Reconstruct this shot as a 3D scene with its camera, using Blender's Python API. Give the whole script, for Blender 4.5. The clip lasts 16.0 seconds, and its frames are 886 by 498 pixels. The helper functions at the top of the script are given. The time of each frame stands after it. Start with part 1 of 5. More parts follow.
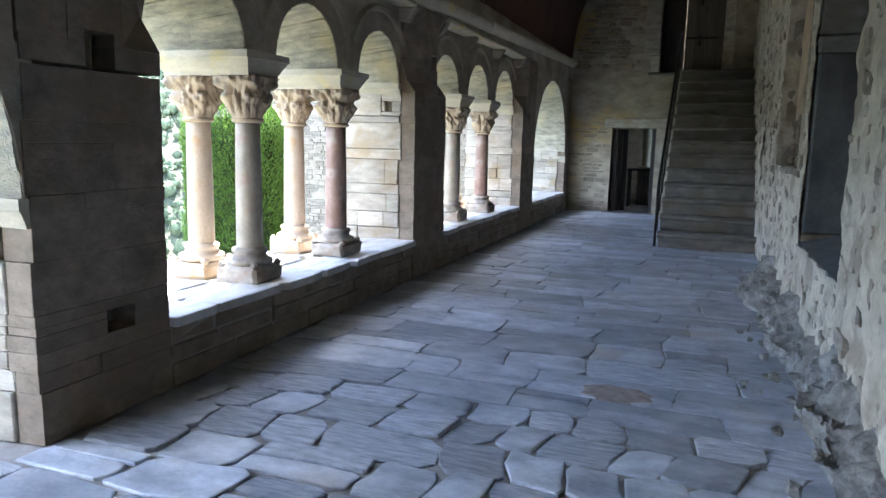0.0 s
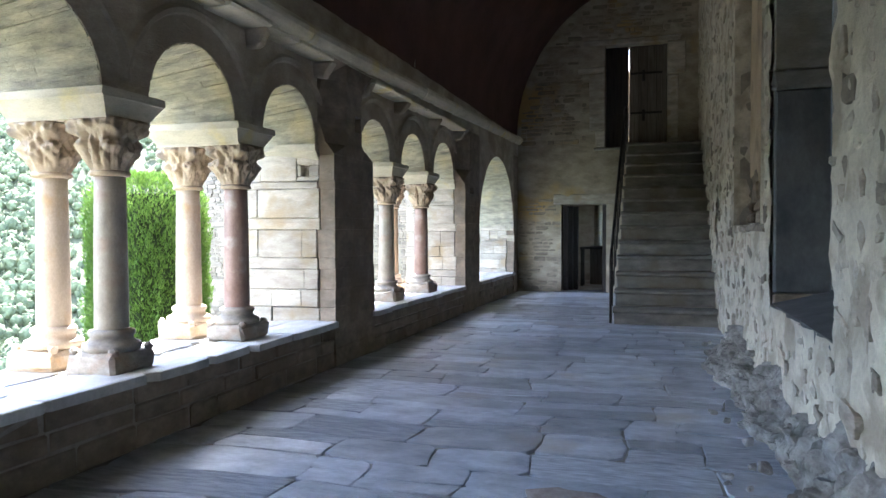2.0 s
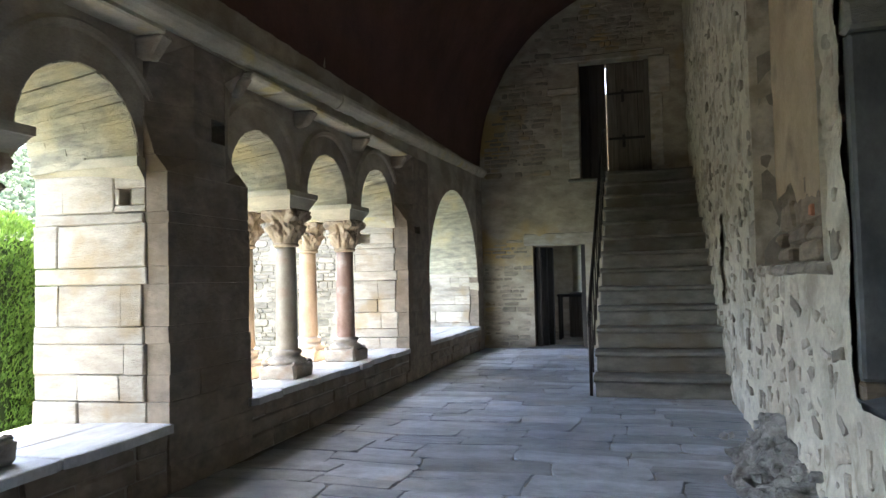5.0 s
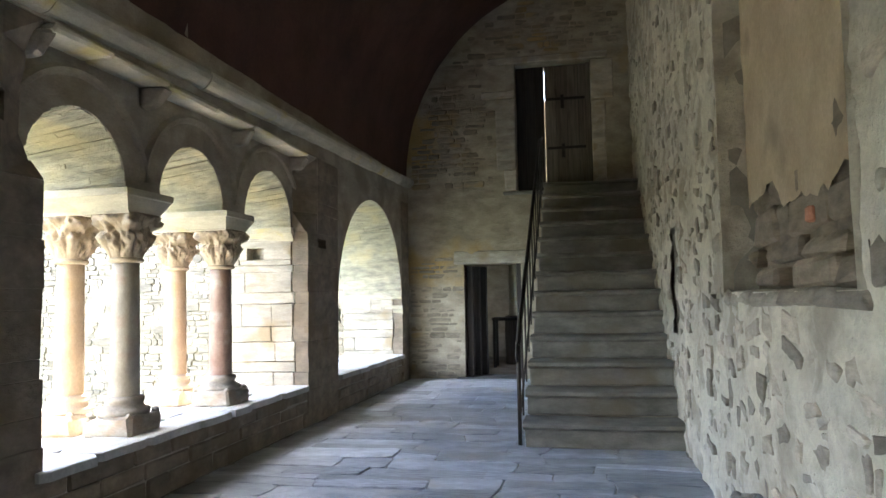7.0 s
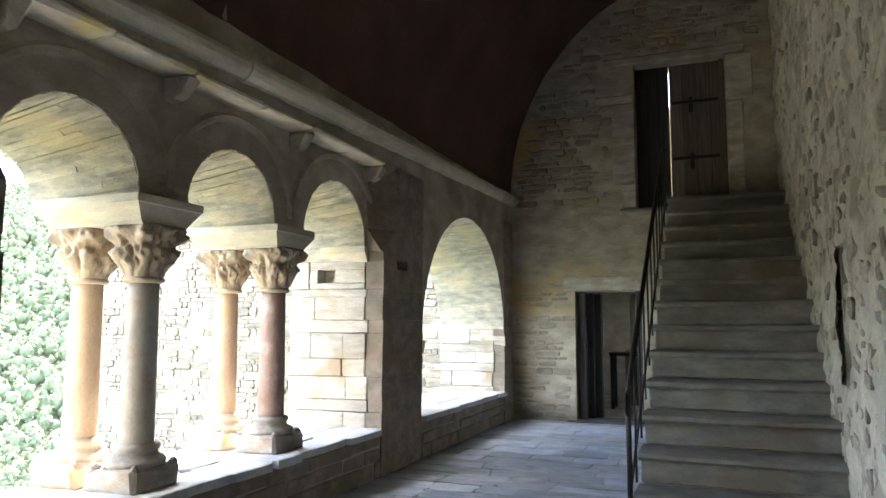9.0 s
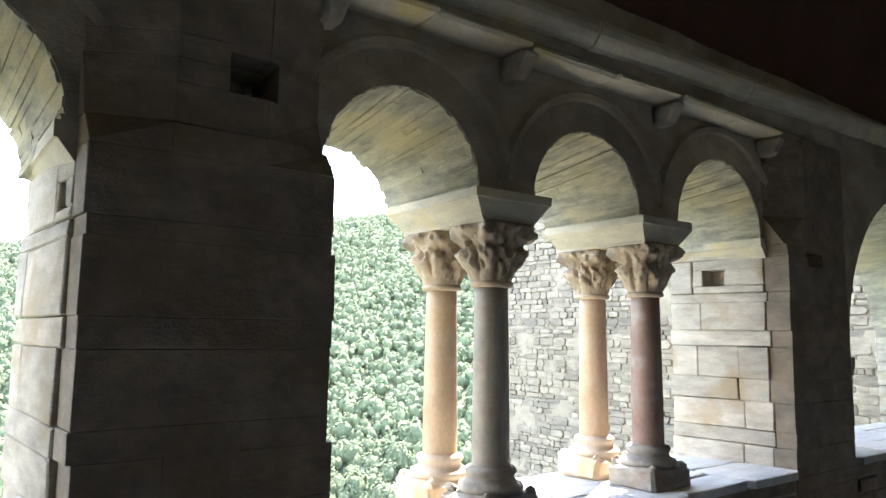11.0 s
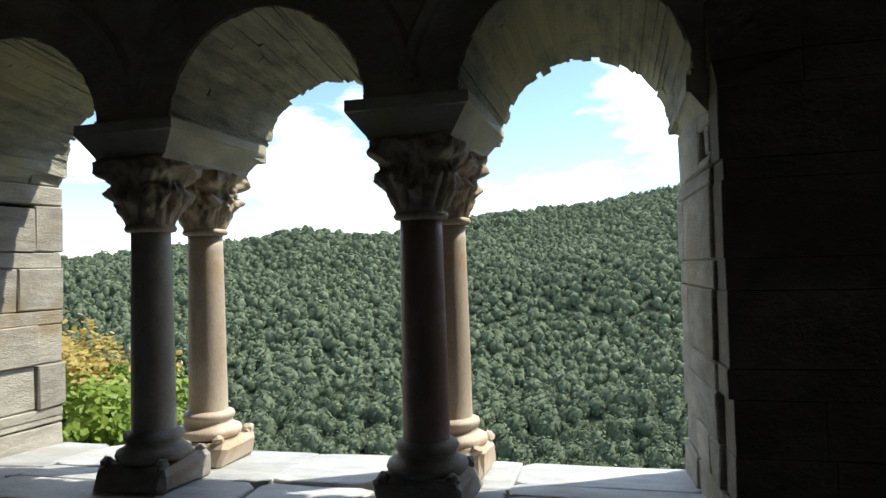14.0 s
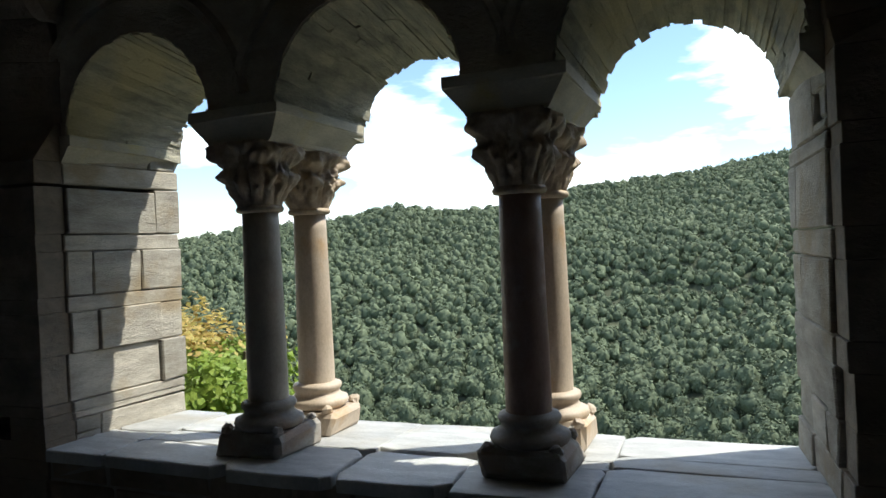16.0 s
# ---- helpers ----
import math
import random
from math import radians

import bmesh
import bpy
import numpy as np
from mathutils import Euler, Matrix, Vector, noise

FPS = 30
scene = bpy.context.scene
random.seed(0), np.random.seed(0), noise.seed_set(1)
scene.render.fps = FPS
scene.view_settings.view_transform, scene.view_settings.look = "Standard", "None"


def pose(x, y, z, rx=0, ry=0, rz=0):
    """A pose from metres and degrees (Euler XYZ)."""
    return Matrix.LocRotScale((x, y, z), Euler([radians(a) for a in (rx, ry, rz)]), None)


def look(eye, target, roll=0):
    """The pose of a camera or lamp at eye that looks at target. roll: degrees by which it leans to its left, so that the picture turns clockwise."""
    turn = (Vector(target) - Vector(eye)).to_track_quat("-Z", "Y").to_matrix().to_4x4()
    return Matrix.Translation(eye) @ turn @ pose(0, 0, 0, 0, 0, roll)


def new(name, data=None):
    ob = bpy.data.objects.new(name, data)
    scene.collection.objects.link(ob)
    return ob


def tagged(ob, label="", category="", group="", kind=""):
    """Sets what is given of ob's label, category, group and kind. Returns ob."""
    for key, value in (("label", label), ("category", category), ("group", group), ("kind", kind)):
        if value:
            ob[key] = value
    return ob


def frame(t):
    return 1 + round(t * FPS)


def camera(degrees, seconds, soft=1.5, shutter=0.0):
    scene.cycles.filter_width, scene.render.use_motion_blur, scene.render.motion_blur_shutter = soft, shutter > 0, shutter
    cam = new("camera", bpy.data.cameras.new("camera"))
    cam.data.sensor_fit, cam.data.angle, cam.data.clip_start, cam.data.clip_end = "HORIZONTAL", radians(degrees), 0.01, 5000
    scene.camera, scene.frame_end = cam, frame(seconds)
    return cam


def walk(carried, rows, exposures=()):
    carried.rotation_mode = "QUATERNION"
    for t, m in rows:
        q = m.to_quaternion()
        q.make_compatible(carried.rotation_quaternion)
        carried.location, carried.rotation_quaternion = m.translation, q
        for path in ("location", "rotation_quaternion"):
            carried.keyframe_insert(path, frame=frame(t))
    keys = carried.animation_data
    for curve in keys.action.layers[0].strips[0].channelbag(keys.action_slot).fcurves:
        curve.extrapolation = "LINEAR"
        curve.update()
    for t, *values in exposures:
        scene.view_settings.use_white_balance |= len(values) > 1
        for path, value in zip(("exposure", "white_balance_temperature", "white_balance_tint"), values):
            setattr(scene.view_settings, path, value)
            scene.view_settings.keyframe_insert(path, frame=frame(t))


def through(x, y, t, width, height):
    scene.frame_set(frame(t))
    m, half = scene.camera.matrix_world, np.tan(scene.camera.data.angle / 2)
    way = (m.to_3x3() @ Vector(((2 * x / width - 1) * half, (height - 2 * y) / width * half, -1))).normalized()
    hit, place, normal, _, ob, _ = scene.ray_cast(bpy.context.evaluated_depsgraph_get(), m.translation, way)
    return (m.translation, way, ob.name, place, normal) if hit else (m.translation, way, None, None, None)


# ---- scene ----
cam = camera(64.4, 16.0)
PATH = [
    (0, (0.238, 0.435, 1.711), (-0.443, 2.29, 1.402), 1.4),
    (0.5, (0.241, 0.543, 1.653), (-0.42, 2.403, 1.334), 1.7),
    (1, (0.18, 0.81, 1.54), (-0.443, 2.692, 1.272), 1.2),
    (1.5, (0.205, 1.081, 1.457), (-0.404, 2.978, 1.283), 0.4),
    (2, (0.234, 1.49, 1.418), (-0.351, 3.402, 1.372), -0.1),
    (2.5, (0.181, 1.924, 1.431), (-0.295, 3.866, 1.452), -0.8),
    (3, (0.18, 2.366, 1.428), (-0.251, 4.318, 1.498), -1.5),
    (3.5, (0.159, 2.776, 1.446), (-0.319, 4.717, 1.528), -1.7),
    (6, (0.176, 4.849, 1.442), (-0.373, 6.769, 1.536), -1.2),
    (6.5, (0.177, 5.226, 1.459), (-0.28, 7.17, 1.577), -1.0),
    (7, (0.217, 5.577, 1.489), (-0.178, 7.533, 1.626), -1.0),
    (7.5, (0.205, 5.944, 1.489), (-0.142, 7.907, 1.648), -1.0),
    (8, (0.265, 6.286, 1.503), (-0.142, 8.236, 1.68), -0.7),
    (10.5, (0.063, 7.603, 1.549), (-1.336, 9.01, 1.8), 0.9),
    (11, (-0.129, 7.753, 1.531), (-1.717, 8.945, 1.768), 0.7),
    (11.5, (-0.214, 7.815, 1.539), (-1.961, 8.775, 1.698), 0.8),
    (12, (-0.146, 7.869, 1.615), (-2.056, 8.461, 1.681), 0.5),
    (12.5, (-0.148, 7.926, 1.579), (-2.131, 8.179, 1.658), -0.1),
    (13, (-0.155, 7.897, 1.585), (-2.153, 7.838, 1.656), -0.7),
    (13.5, (-0.134, 7.887, 1.577), (-2.109, 7.576, 1.643), -1.2),
    (14, (-0.12, 7.878, 1.576), (-2.055, 7.373, 1.629), -1.6),
    (14.5, (-0.1, 7.857, 1.58), (-1.989, 7.2, 1.617), -2.0),
    (15, (-0.092, 7.846, 1.582), (-1.943, 7.088, 1.602), -2.4),
    (15.5, (-0.091, 7.851, 1.571), (-1.937, 7.081, 1.580), -2.5),
    (16, (-0.08, 7.847, 1.574), (-1.934, 7.096, 1.566), -2.6),
]
EXPOSURES = [(0.0, 3.27, 6000, 14), (2.0, 3.42, 6150, 14), (3.5, 3.4, 6450, 13), (6.0, 3.75, 6800, 12), (8.0, 4.0, 6900, 12), (10.5, 3.25, 6600, 11), (11.5, 2.8, 6600, 10),
             (12.0, 2.4, 6700, 9), (12.5, 1.7, 6650, 9), (13.0, 1.22, 6500, 8), (13.5, 0.80, 6450, 7), (14.0, 0.38, 6400, 6), (16.0, 0.33, 6400, 6)]
walk(cam, [(t, look(eye, target, roll)) for t, eye, target, roll in PATH], EXPOSURES)

# ---- daylight ----
SUN_WAY = Vector((-0.37, 0.62, 1.0)).normalized()
world = bpy.data.worlds.new("sky")
scene.world = world
world.use_nodes = True
wn, wl = world.node_tree.nodes, world.node_tree.links
wn.clear()
sky = wn.new("ShaderNodeTexSky")
sky.sky_type, sky.sun_disc = "NISHITA", False
sky.sun_elevation = math.asin(SUN_WAY.z)
sky.sun_rotation = math.atan2(SUN_WAY.x, SUN_WAY.y)
sky.altitude, sky.ozone_density, sky.air_density, sky.dust_density = 600, 2.5, 1.0, 0.4
tc = wn.new("ShaderNodeTexCoord")
mp = wn.new("ShaderNodeMapping")
mp.inputs["Scale"].default_value = (1.6, 1.6, 5.5)
mp.inputs["Rotation"].default_value = (0, 0, radians(-15))
cl = wn.new("ShaderNodeTexNoise")
cl.inputs["Scale"].default_value, cl.inputs["Detail"].default_value, cl.inputs["Roughness"].default_value = 1.5, 6, 0.55
rm = wn.new("ShaderNodeValToRGB")
rm.color_ramp.elements[0].position, rm.color_ramp.elements[1].position = 0.51, 0.645
mixc = wn.new("ShaderNodeMix")
mixc.data_type = "RGBA"
mixc.inputs["B"].default_value = (11.0, 11.2, 11.5, 1)
bg, wo = wn.new("ShaderNodeBackground"), wn.new("ShaderNodeOutputWorld")
bg.inputs["Strength"].default_value = 0.20
for a, b in ((tc.outputs["Generated"], mp.inputs["Vector"]), (mp.outputs["Vector"], cl.inputs["Vector"]), (cl.outputs["Fac"], rm.inputs["Fac"]),
             (rm.outputs["Color"], mixc.inputs["Factor"]), (sky.outputs["Color"], mixc.inputs["A"]), (mixc.outputs["Result"], bg.inputs["Color"]),
             (bg.outputs["Background"], wo.inputs["Surface"])):
    wl.new(a, b)
sun = new("sun", bpy.data.lights.new("sun", "SUN"))
sun.data.energy, sun.data.angle, sun.data.color = 5.0, radians(0.53), (1.0, 0.95, 0.86)
sun.matrix_world = look(SUN_WAY * 60, (0, 0, 0))


# ---- materials ----
def material(name, dark, light, grain=9.0, stretch=(1, 1, 1), rough=0.85, bump=0.5, spread=0.25, fine=60.0, stain=None, stain_at=0.62, stain_scale=1.3, metal=0.0, depth=0.01, island=False):
    """A surface with large blotches, fine grain, stains and relief."""
    m = bpy.data.materials.new(name)
    m.use_nodes = True
    n, l = m.node_tree.nodes, m.node_tree.links
    out = n["Principled BSDF"]
    co = n.new("ShaderNodeTexCoord")
    mapping = n.new("ShaderNodeMapping")
    mapping.inputs["Scale"].default_value = stretch
    l.new(co.outputs["Object"], mapping.inputs["Vector"])
    big = n.new("ShaderNodeTexNoise")
    big.inputs["Scale"].default_value, big.inputs["Detail"].default_value, big.inputs["Roughness"].default_value = grain, 8, 0.62
    small = n.new("ShaderNodeTexNoise")
    small.inputs["Scale"].default_value, small.inputs["Detail"].default_value, small.inputs["Roughness"].default_value = fine, 5, 0.7
    l.new(mapping.outputs["Vector"], big.inputs["Vector"])
    l.new(mapping.outputs["Vector"], small.inputs["Vector"])
    ramp = n.new("ShaderNodeValToRGB")
    ramp.color_ramp.elements[0].position, ramp.color_ramp.elements[1].position = 0.32, 0.68
    ramp.color_ramp.elements[0].color, ramp.color_ramp.elements[1].color = (*dark, 1), (*light, 1)
    l.new(big.outputs["Fac"], ramp.inputs["Fac"])
    colour = ramp.outputs["Color"]
    if stain:
        spot = n.new("ShaderNodeTexNoise")
        spot.inputs["Scale"].default_value, spot.inputs["Detail"].default_value = stain_scale, 7
        l.new(co.outputs["Object"], spot.inputs["Vector"])
        edge = n.new("ShaderNodeValToRGB")
        edge.color_ramp.elements[0].position, edge.color_ramp.elements[1].position = stain_at - 0.07, stain_at + 0.05
        l.new(spot.outputs["Fac"], edge.inputs["Fac"])
        mix = n.new("ShaderNodeMix")
        mix.data_type = "RGBA"
        mix.inputs["B"].default_value = (*stain, 1)
        l.new(edge.outputs["Color"], mix.inputs["Factor"])
        l.new(colour, mix.inputs["A"])
        colour = mix.outputs["Result"]
    # piece by piece, and grain by grain
    if island:
        own = n.new("ShaderNodeNewGeometry").outputs["Random Per Island"]
    else:
        own = n.new("ShaderNodeObjectInfo").outputs["Random"]
    span = n.new("ShaderNodeMapRange")
    span.inputs["To Min"].default_value, span.inputs["To Max"].default_value = 1 - spread, 1 + spread
    l.new(own, span.inputs["Value"])
    span2 = n.new("ShaderNodeMapRange")
    span2.inputs["To Min"].default_value, span2.inputs["To Max"].default_value = 0.7, 1.3
    l.new(small.outputs["Fac"], span2.inputs["Value"])
    mul = n.new("ShaderNodeMath")
    mul.operation = "MULTIPLY"
    l.new(span.outputs["Result"], mul.inputs[0])
    l.new(span2.outputs["Result"], mul.inputs[1])
    scale = n.new("ShaderNodeVectorMath")
    scale.operation = "SCALE"
    l.new(colour, scale.inputs[0])
    l.new(mul.outputs["Value"], scale.inputs["Scale"])
    l.new(scale.outputs["Vector"], out.inputs["Base Color"])
    both = n.new("ShaderNodeMath")
    both.operation = "MULTIPLY_ADD"
    both.inputs[1].default_value = 0.45
    l.new(small.outputs["Fac"], both.inputs[0])
    l.new(big.outputs["Fac"], both.inputs[2])
    relief = n.new("ShaderNodeBump")
    relief.inputs["Strength"].default_value, relief.inputs["Distance"].default_value = bump, depth
    l.new(both.outputs["Value"], relief.inputs["Height"])
    l.new(relief.outputs["Normal"], out.inputs["Normal"])
    gloss = n.new("ShaderNodeMapRange")
    gloss.inputs["To Min"].default_value, gloss.inputs["To Max"].default_value = max(0.05, rough - 0.15), min(1.0, rough + 0.12)
    l.new(big.outputs["Fac"], gloss.inputs["Value"])
    l.new(gloss.outputs["Result"], out.inputs["Roughness"])
    out.inputs["Metallic"].default_value = metal
    return m


def leafy(name, dark, light, rough=0.6, through=0.25, patch=0.02, cell=0.0):
    m = bpy.data.materials.new(name)
    m.use_nodes = True
    n, l = m.node_tree.nodes, m.node_tree.links
    out = n["Principled BSDF"]
    geo = n.new("ShaderNodeNewGeometry")
    co = n.new("ShaderNodeTexCoord")
    wide = n.new("ShaderNodeTexNoise")
    wide.inputs["Scale"].default_value, wide.inputs["Detail"].default_value = patch, 4
    l.new(co.outputs["Object"], wide.inputs["Vector"])
    add = n.new("ShaderNodeMath")
    add.operation = "MULTIPLY_ADD"
    add.inputs[1].default_value = 0.6
    l.new(geo.outputs["Random Per Island"], add.inputs[0])
    half = n.new("ShaderNodeMath")
    half.operation = "MULTIPLY_ADD"
    half.inputs[1].default_value, half.inputs[2].default_value = 0.8, -0.2
    l.new(wide.outputs["Fac"], half.inputs[0])
    l.new(half.outputs["Value"], add.inputs[2])
    ramp = n.new("ShaderNodeValToRGB")
    ramp.color_ramp.elements[0].color, ramp.color_ramp.elements[1].color = (*dark, 1), (*light, 1)
    tint = add.outputs["Value"]
    if cell:
        # each crown has a green of its own
        crown = n.new("ShaderNodeTexVoronoi")
        crown.inputs["Scale"].default_value = cell
        l.new(co.outputs["Object"], crown.inputs["Vector"])
        lean = n.new("ShaderNodeMath")
        lean.operation = "MULTIPLY_ADD"
        lean.inputs[1].default_value, lean.inputs[2].default_value = 0.55, 0.0
        l.new(crown.outputs["Color"], lean.inputs[0])
        add.inputs[1].default_value = 0.35
        both = n.new("ShaderNodeMath")
        both.operation = "MULTIPLY_ADD"
        both.inputs[1].default_value = 0.7
        l.new(tint, both.inputs[0])
        l.new(lean.outputs["Value"], both.inputs[2])
        tint = both.outputs["Value"]
    l.new(tint, ramp.inputs["Fac"])
    tiny = n.new("ShaderNodeTexNoise")
    tiny.inputs["Scale"].default_value, tiny.inputs["Detail"].default_value, tiny.inputs["Roughness"].default_value = patch * 60, 4, 0.7
    l.new(co.outputs["Object"], tiny.inputs["Vector"])
    dab = n.new("ShaderNodeMapRange")
    dab.inputs["From Min"].default_value, dab.inputs["From Max"].default_value = 0.3, 0.7
    dab.inputs["To Min"].default_value, dab.inputs["To Max"].default_value = (0.68, 1.32) if cell else (0.45, 1.55)
    l.new(tiny.outputs["Fac"], dab.inputs["Value"])
    mulc = n.new("ShaderNodeVectorMath")
    mulc.operation = "SCALE"
    l.new(ramp.outputs["Color"], mulc.inputs[0])
    l.new(dab.outputs["Result"], mulc.inputs["Scale"])
    relief = n.new("ShaderNodeBump")
    relief.inputs["Strength"].default_value, relief.inputs["Distance"].default_value = (0.0, 0.01)
    l.new(tiny.outputs["Fac"], relief.inputs["Height"])
    l.new(relief.outputs["Normal"], out.inputs["Normal"])
    l.new(mulc.outputs["Vector"], out.inputs["Base Color"])
    out.inputs["Roughness"].default_value = rough
    out.inputs["Specular IOR Level"].default_value = 0.3
    if through:
        tr = n.new("ShaderNodeBsdfTranslucent")
        mixs = n.new("ShaderNodeMixShader")
        mixs.inputs["Fac"].default_value = through
        l.new(ramp.outputs["Color"], tr.inputs["Color"])
        l.new(out.outputs["BSDF"], mixs.inputs[1])
        l.new(tr.outputs["BSDF"], mixs.inputs[2])
        l.new(mixs.outputs["Shader"], n["Material Output"].inputs["Surface"])
    return m


SLATE = material("slate_slab", (0.23, 0.255, 0.30), (0.54, 0.575, 0.62), 3.2, (1, 1.6, 1), 0.40, 0.7, 0.28, 30, (0.40, 0.37, 0.33), 0.67, 1.1, depth=0.014)
SILLSTONE = material("sill_schist", (0.34, 0.34, 0.33), (0.55, 0.55, 0.53), 3.5, (3, 1, 1), 0.6, 0.8, 0.12, 38, (0.40, 0.36, 0.29), 0.64, 1.5)
SLATE_RIDGED = material("slate_slab_ridged", (0.21, 0.235, 0.28), (0.54, 0.575, 0.625), 5, (1.2, 6, 3), 0.42, 1.0, 0.28, 34, depth=0.026)
JOINT = material("joint_earth", (0.30, 0.285, 0.265), (0.48, 0.46, 0.43), 7, rough=0.95, bump=0.9, fine=55)
PIER = material("schist_block", (0.30, 0.268, 0.215), (0.54, 0.50, 0.42), 3.4, (1, 1, 3.2), 0.85, 0.9, 0.16, 40, (0.36, 0.29, 0.19), 0.62, 2.3, depth=0.022)
# brown schist, darkened to paint in the shade on the gallery side
PIER_FACE_SHADED = material("brown_shaded_schist_facing", (0.15, 0.122, 0.092), (0.295, 0.245, 0.187), 4.0, (1, 1, 1.5), 0.92, 0.6, 0.07, 14, (0.19, 0.145, 0.10), 0.58, 1.9, depth=0.03)
WALL = material("schist_wall", (0.25, 0.208, 0.158), (0.44, 0.385, 0.30), 2.6, (1, 1, 1.8), 0.9, 0.8, 0.1, 40, (0.25, 0.21, 0.155), 0.6, 1.4, depth=0.02)
MORTAR = material("lime_mortar", (0.26, 0.235, 0.20), (0.40, 0.37, 0.31), 8, rough=0.95, bump=0.8, fine=60)
VOUSSOIR = material("arch_slab", (0.26, 0.25, 0.21), (0.55, 0.515, 0.385), 5.0, (1.0, 3, 3), 0.88, 1.0, 0.13, 45, (0.52, 0.46, 0.29), 0.58, 1.6, depth=0.03)
IMPOST = material("pale_limestone", (0.38, 0.35, 0.27), (0.55, 0.50, 0.38), 4, (1, 1, 3), 0.8, 0.5, 0.08, 50, (0.5, 0.42, 0.2), 0.64, 2.5)
MARBLES = [
    material("grey_marble", (0.26, 0.232, 0.19), (0.45, 0.41, 0.34), 5, (1, 1, 0.6), 0.5, 0.25, 0.06, 70, (0.36, 0.28, 0.22), 0.6, 4),
    material("pink_marble", (0.20, 0.115, 0.09), (0.37, 0.265, 0.22), 5, (1, 1, 0.6), 0.5, 0.25, 0.06, 70, (0.42, 0.36, 0.31), 0.62, 4),
    material("honey_marble", (0.40, 0.27, 0.17), (0.60, 0.46, 0.32), 4, (1, 1, 0.6), 0.55, 0.3, 0.06, 70, (0.50, 0.35, 0.20), 0.6, 3),
    material("cream_marble", (0.43, 0.34, 0.25), (0.60, 0.50, 0.39), 4, (1, 1, 0.6), 0.55, 0.3, 0.06, 70, (0.50, 0.32, 0.16), 0.62, 3),
]
CARVED = material("carved_marble", (0.33, 0.25, 0.17), (0.55, 0.445, 0.315), 9, rough=0.6, bump=0.5, spread=0.12, fine=80, stain=(0.24, 0.19, 0.15), stain_at=0.6, stain_scale=6)
PLASTER = material("rough_plaster", (0.42, 0.38, 0.305), (0.66, 0.61, 0.50), 3.2, rough=0.95, bump=1.0, spread=0.0, fine=28, stain=(0.36, 0.31, 0.24), stain_at=0.58, stain_scale=3.0, depth=0.05)
RUBBLE = material("rubble_stone", (0.24, 0.205, 0.165), (0.46, 0.40, 0.32), 6, (1, 1, 3), 0.9, 1.0, 0.42, 40, depth=0.02)
OCHRE = material("ochre_plaster", (0.36, 0.27, 0.18), (0.50, 0.40, 0.28), 2.2, rough=0.95, bump=0.4, spread=0.0, fine=40, stain=(0.28, 0.22, 0.16), stain_at=0.62, stain_scale=1.6)
HEAP = material("crumbled_rock", (0.13, 0.125, 0.115), (0.42, 0.405, 0.38), 9, rough=0.95, bump=1.0, spread=0.1, fine=24, depth=0.07)
ENDWALL = material("end_wall_mortar", (0.26, 0.228, 0.17), (0.46, 0.41, 0.315), 2.8, (1, 1, 2), 0.95, 1.0, 0.0, 26, (0.40, 0.285, 0.12), 0.63, 0.9, depth=0.03)
ENDSTONE = material("end_wall_stone", (0.17, 0.15, 0.115), (0.34, 0.30, 0.23), 5, (1, 1, 4), 0.9, 0.8, 0.25, 45, (0.36, 0.26, 0.12), 0.6, 1.1)
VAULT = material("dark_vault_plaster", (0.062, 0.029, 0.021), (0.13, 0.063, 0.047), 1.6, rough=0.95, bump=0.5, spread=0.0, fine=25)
STEP = material("step_stone", (0.135, 0.132, 0.118), (0.27, 0.265, 0.235), 3, (1, 1, 2.5), 0.75, 0.9, 0.16, 40, (0.17, 0.15, 0.115), 0.6, 1.6, depth=0.015)
IRON = material("dark_iron", (0.018, 0.015, 0.014), (0.05, 0.04, 0.035), 30, rough=0.55, bump=0.3, spread=0.0, fine=120, metal=0.6)
WOOD = material("weathered_oak", (0.075, 0.06, 0.045), (0.17, 0.145, 0.115), 3, (9, 9, 0.6), 0.8, 0.8, 0.18, 30)
DARKWOOD = material("black_oak", (0.02, 0.016, 0.014), (0.05, 0.042, 0.036), 3, (9, 9, 0.6), 0.75, 0.6, 0.15, 30)
OUTWALL = material("outer_mortar", (0.24, 0.205, 0.155), (0.36, 0.315, 0.245), 4, rough=0.95, bump=0.8, spread=0.0, fine=40)
OUTSTONE = material("outer_stone", (0.15, 0.128, 0.10), (0.33, 0.285, 0.22), 4, (1, 1, 3), 0.9, 0.8, 0.28, 40)
SOIL = material("hill_soil", (0.040, 0.050, 0.026), (0.075, 0.085, 0.045), 0.05, rough=1.0, bump=0.3, spread=0.0, fine=0.8)
WOODS = leafy("evergreen_oak_leaves", (0.064, 0.086, 0.050), (0.165, 0.198, 0.110), 0.8, 0.0, 0.03, 0.24)
CYPRESS = leafy("cypress_leaves", (0.045, 0.105, 0.018), (0.16, 0.27, 0.05), 0.6, 0.3, 1.5)
BUSH = leafy("bush_leaves", (0.13, 0.24, 0.03), (0.36, 0.44, 0.08), 0.5, 0.4, 0.8)
BUSH_TOP = leafy("bush_turning_leaves", (0.42, 0.40, 0.10), (0.60, 0.40, 0.15), 0.55, 0.4, 0.8)
BARK = material("bark", (0.06, 0.045, 0.03), (0.13, 0.1, 0.07), 9, (3, 3, 0.7), 0.9, 0.9)


# ---- mesh tools ----
def mesh_of(name, verts, faces, mat, smooth=False):
    me = bpy.data.meshes.new(name)
    me.from_pydata([tuple(v) for v in verts], [], faces)
    me.materials.append(mat)
    if smooth:
        me.polygons.foreach_set("use_smooth", [True] * len(me.polygons))
    me.update()
    return me


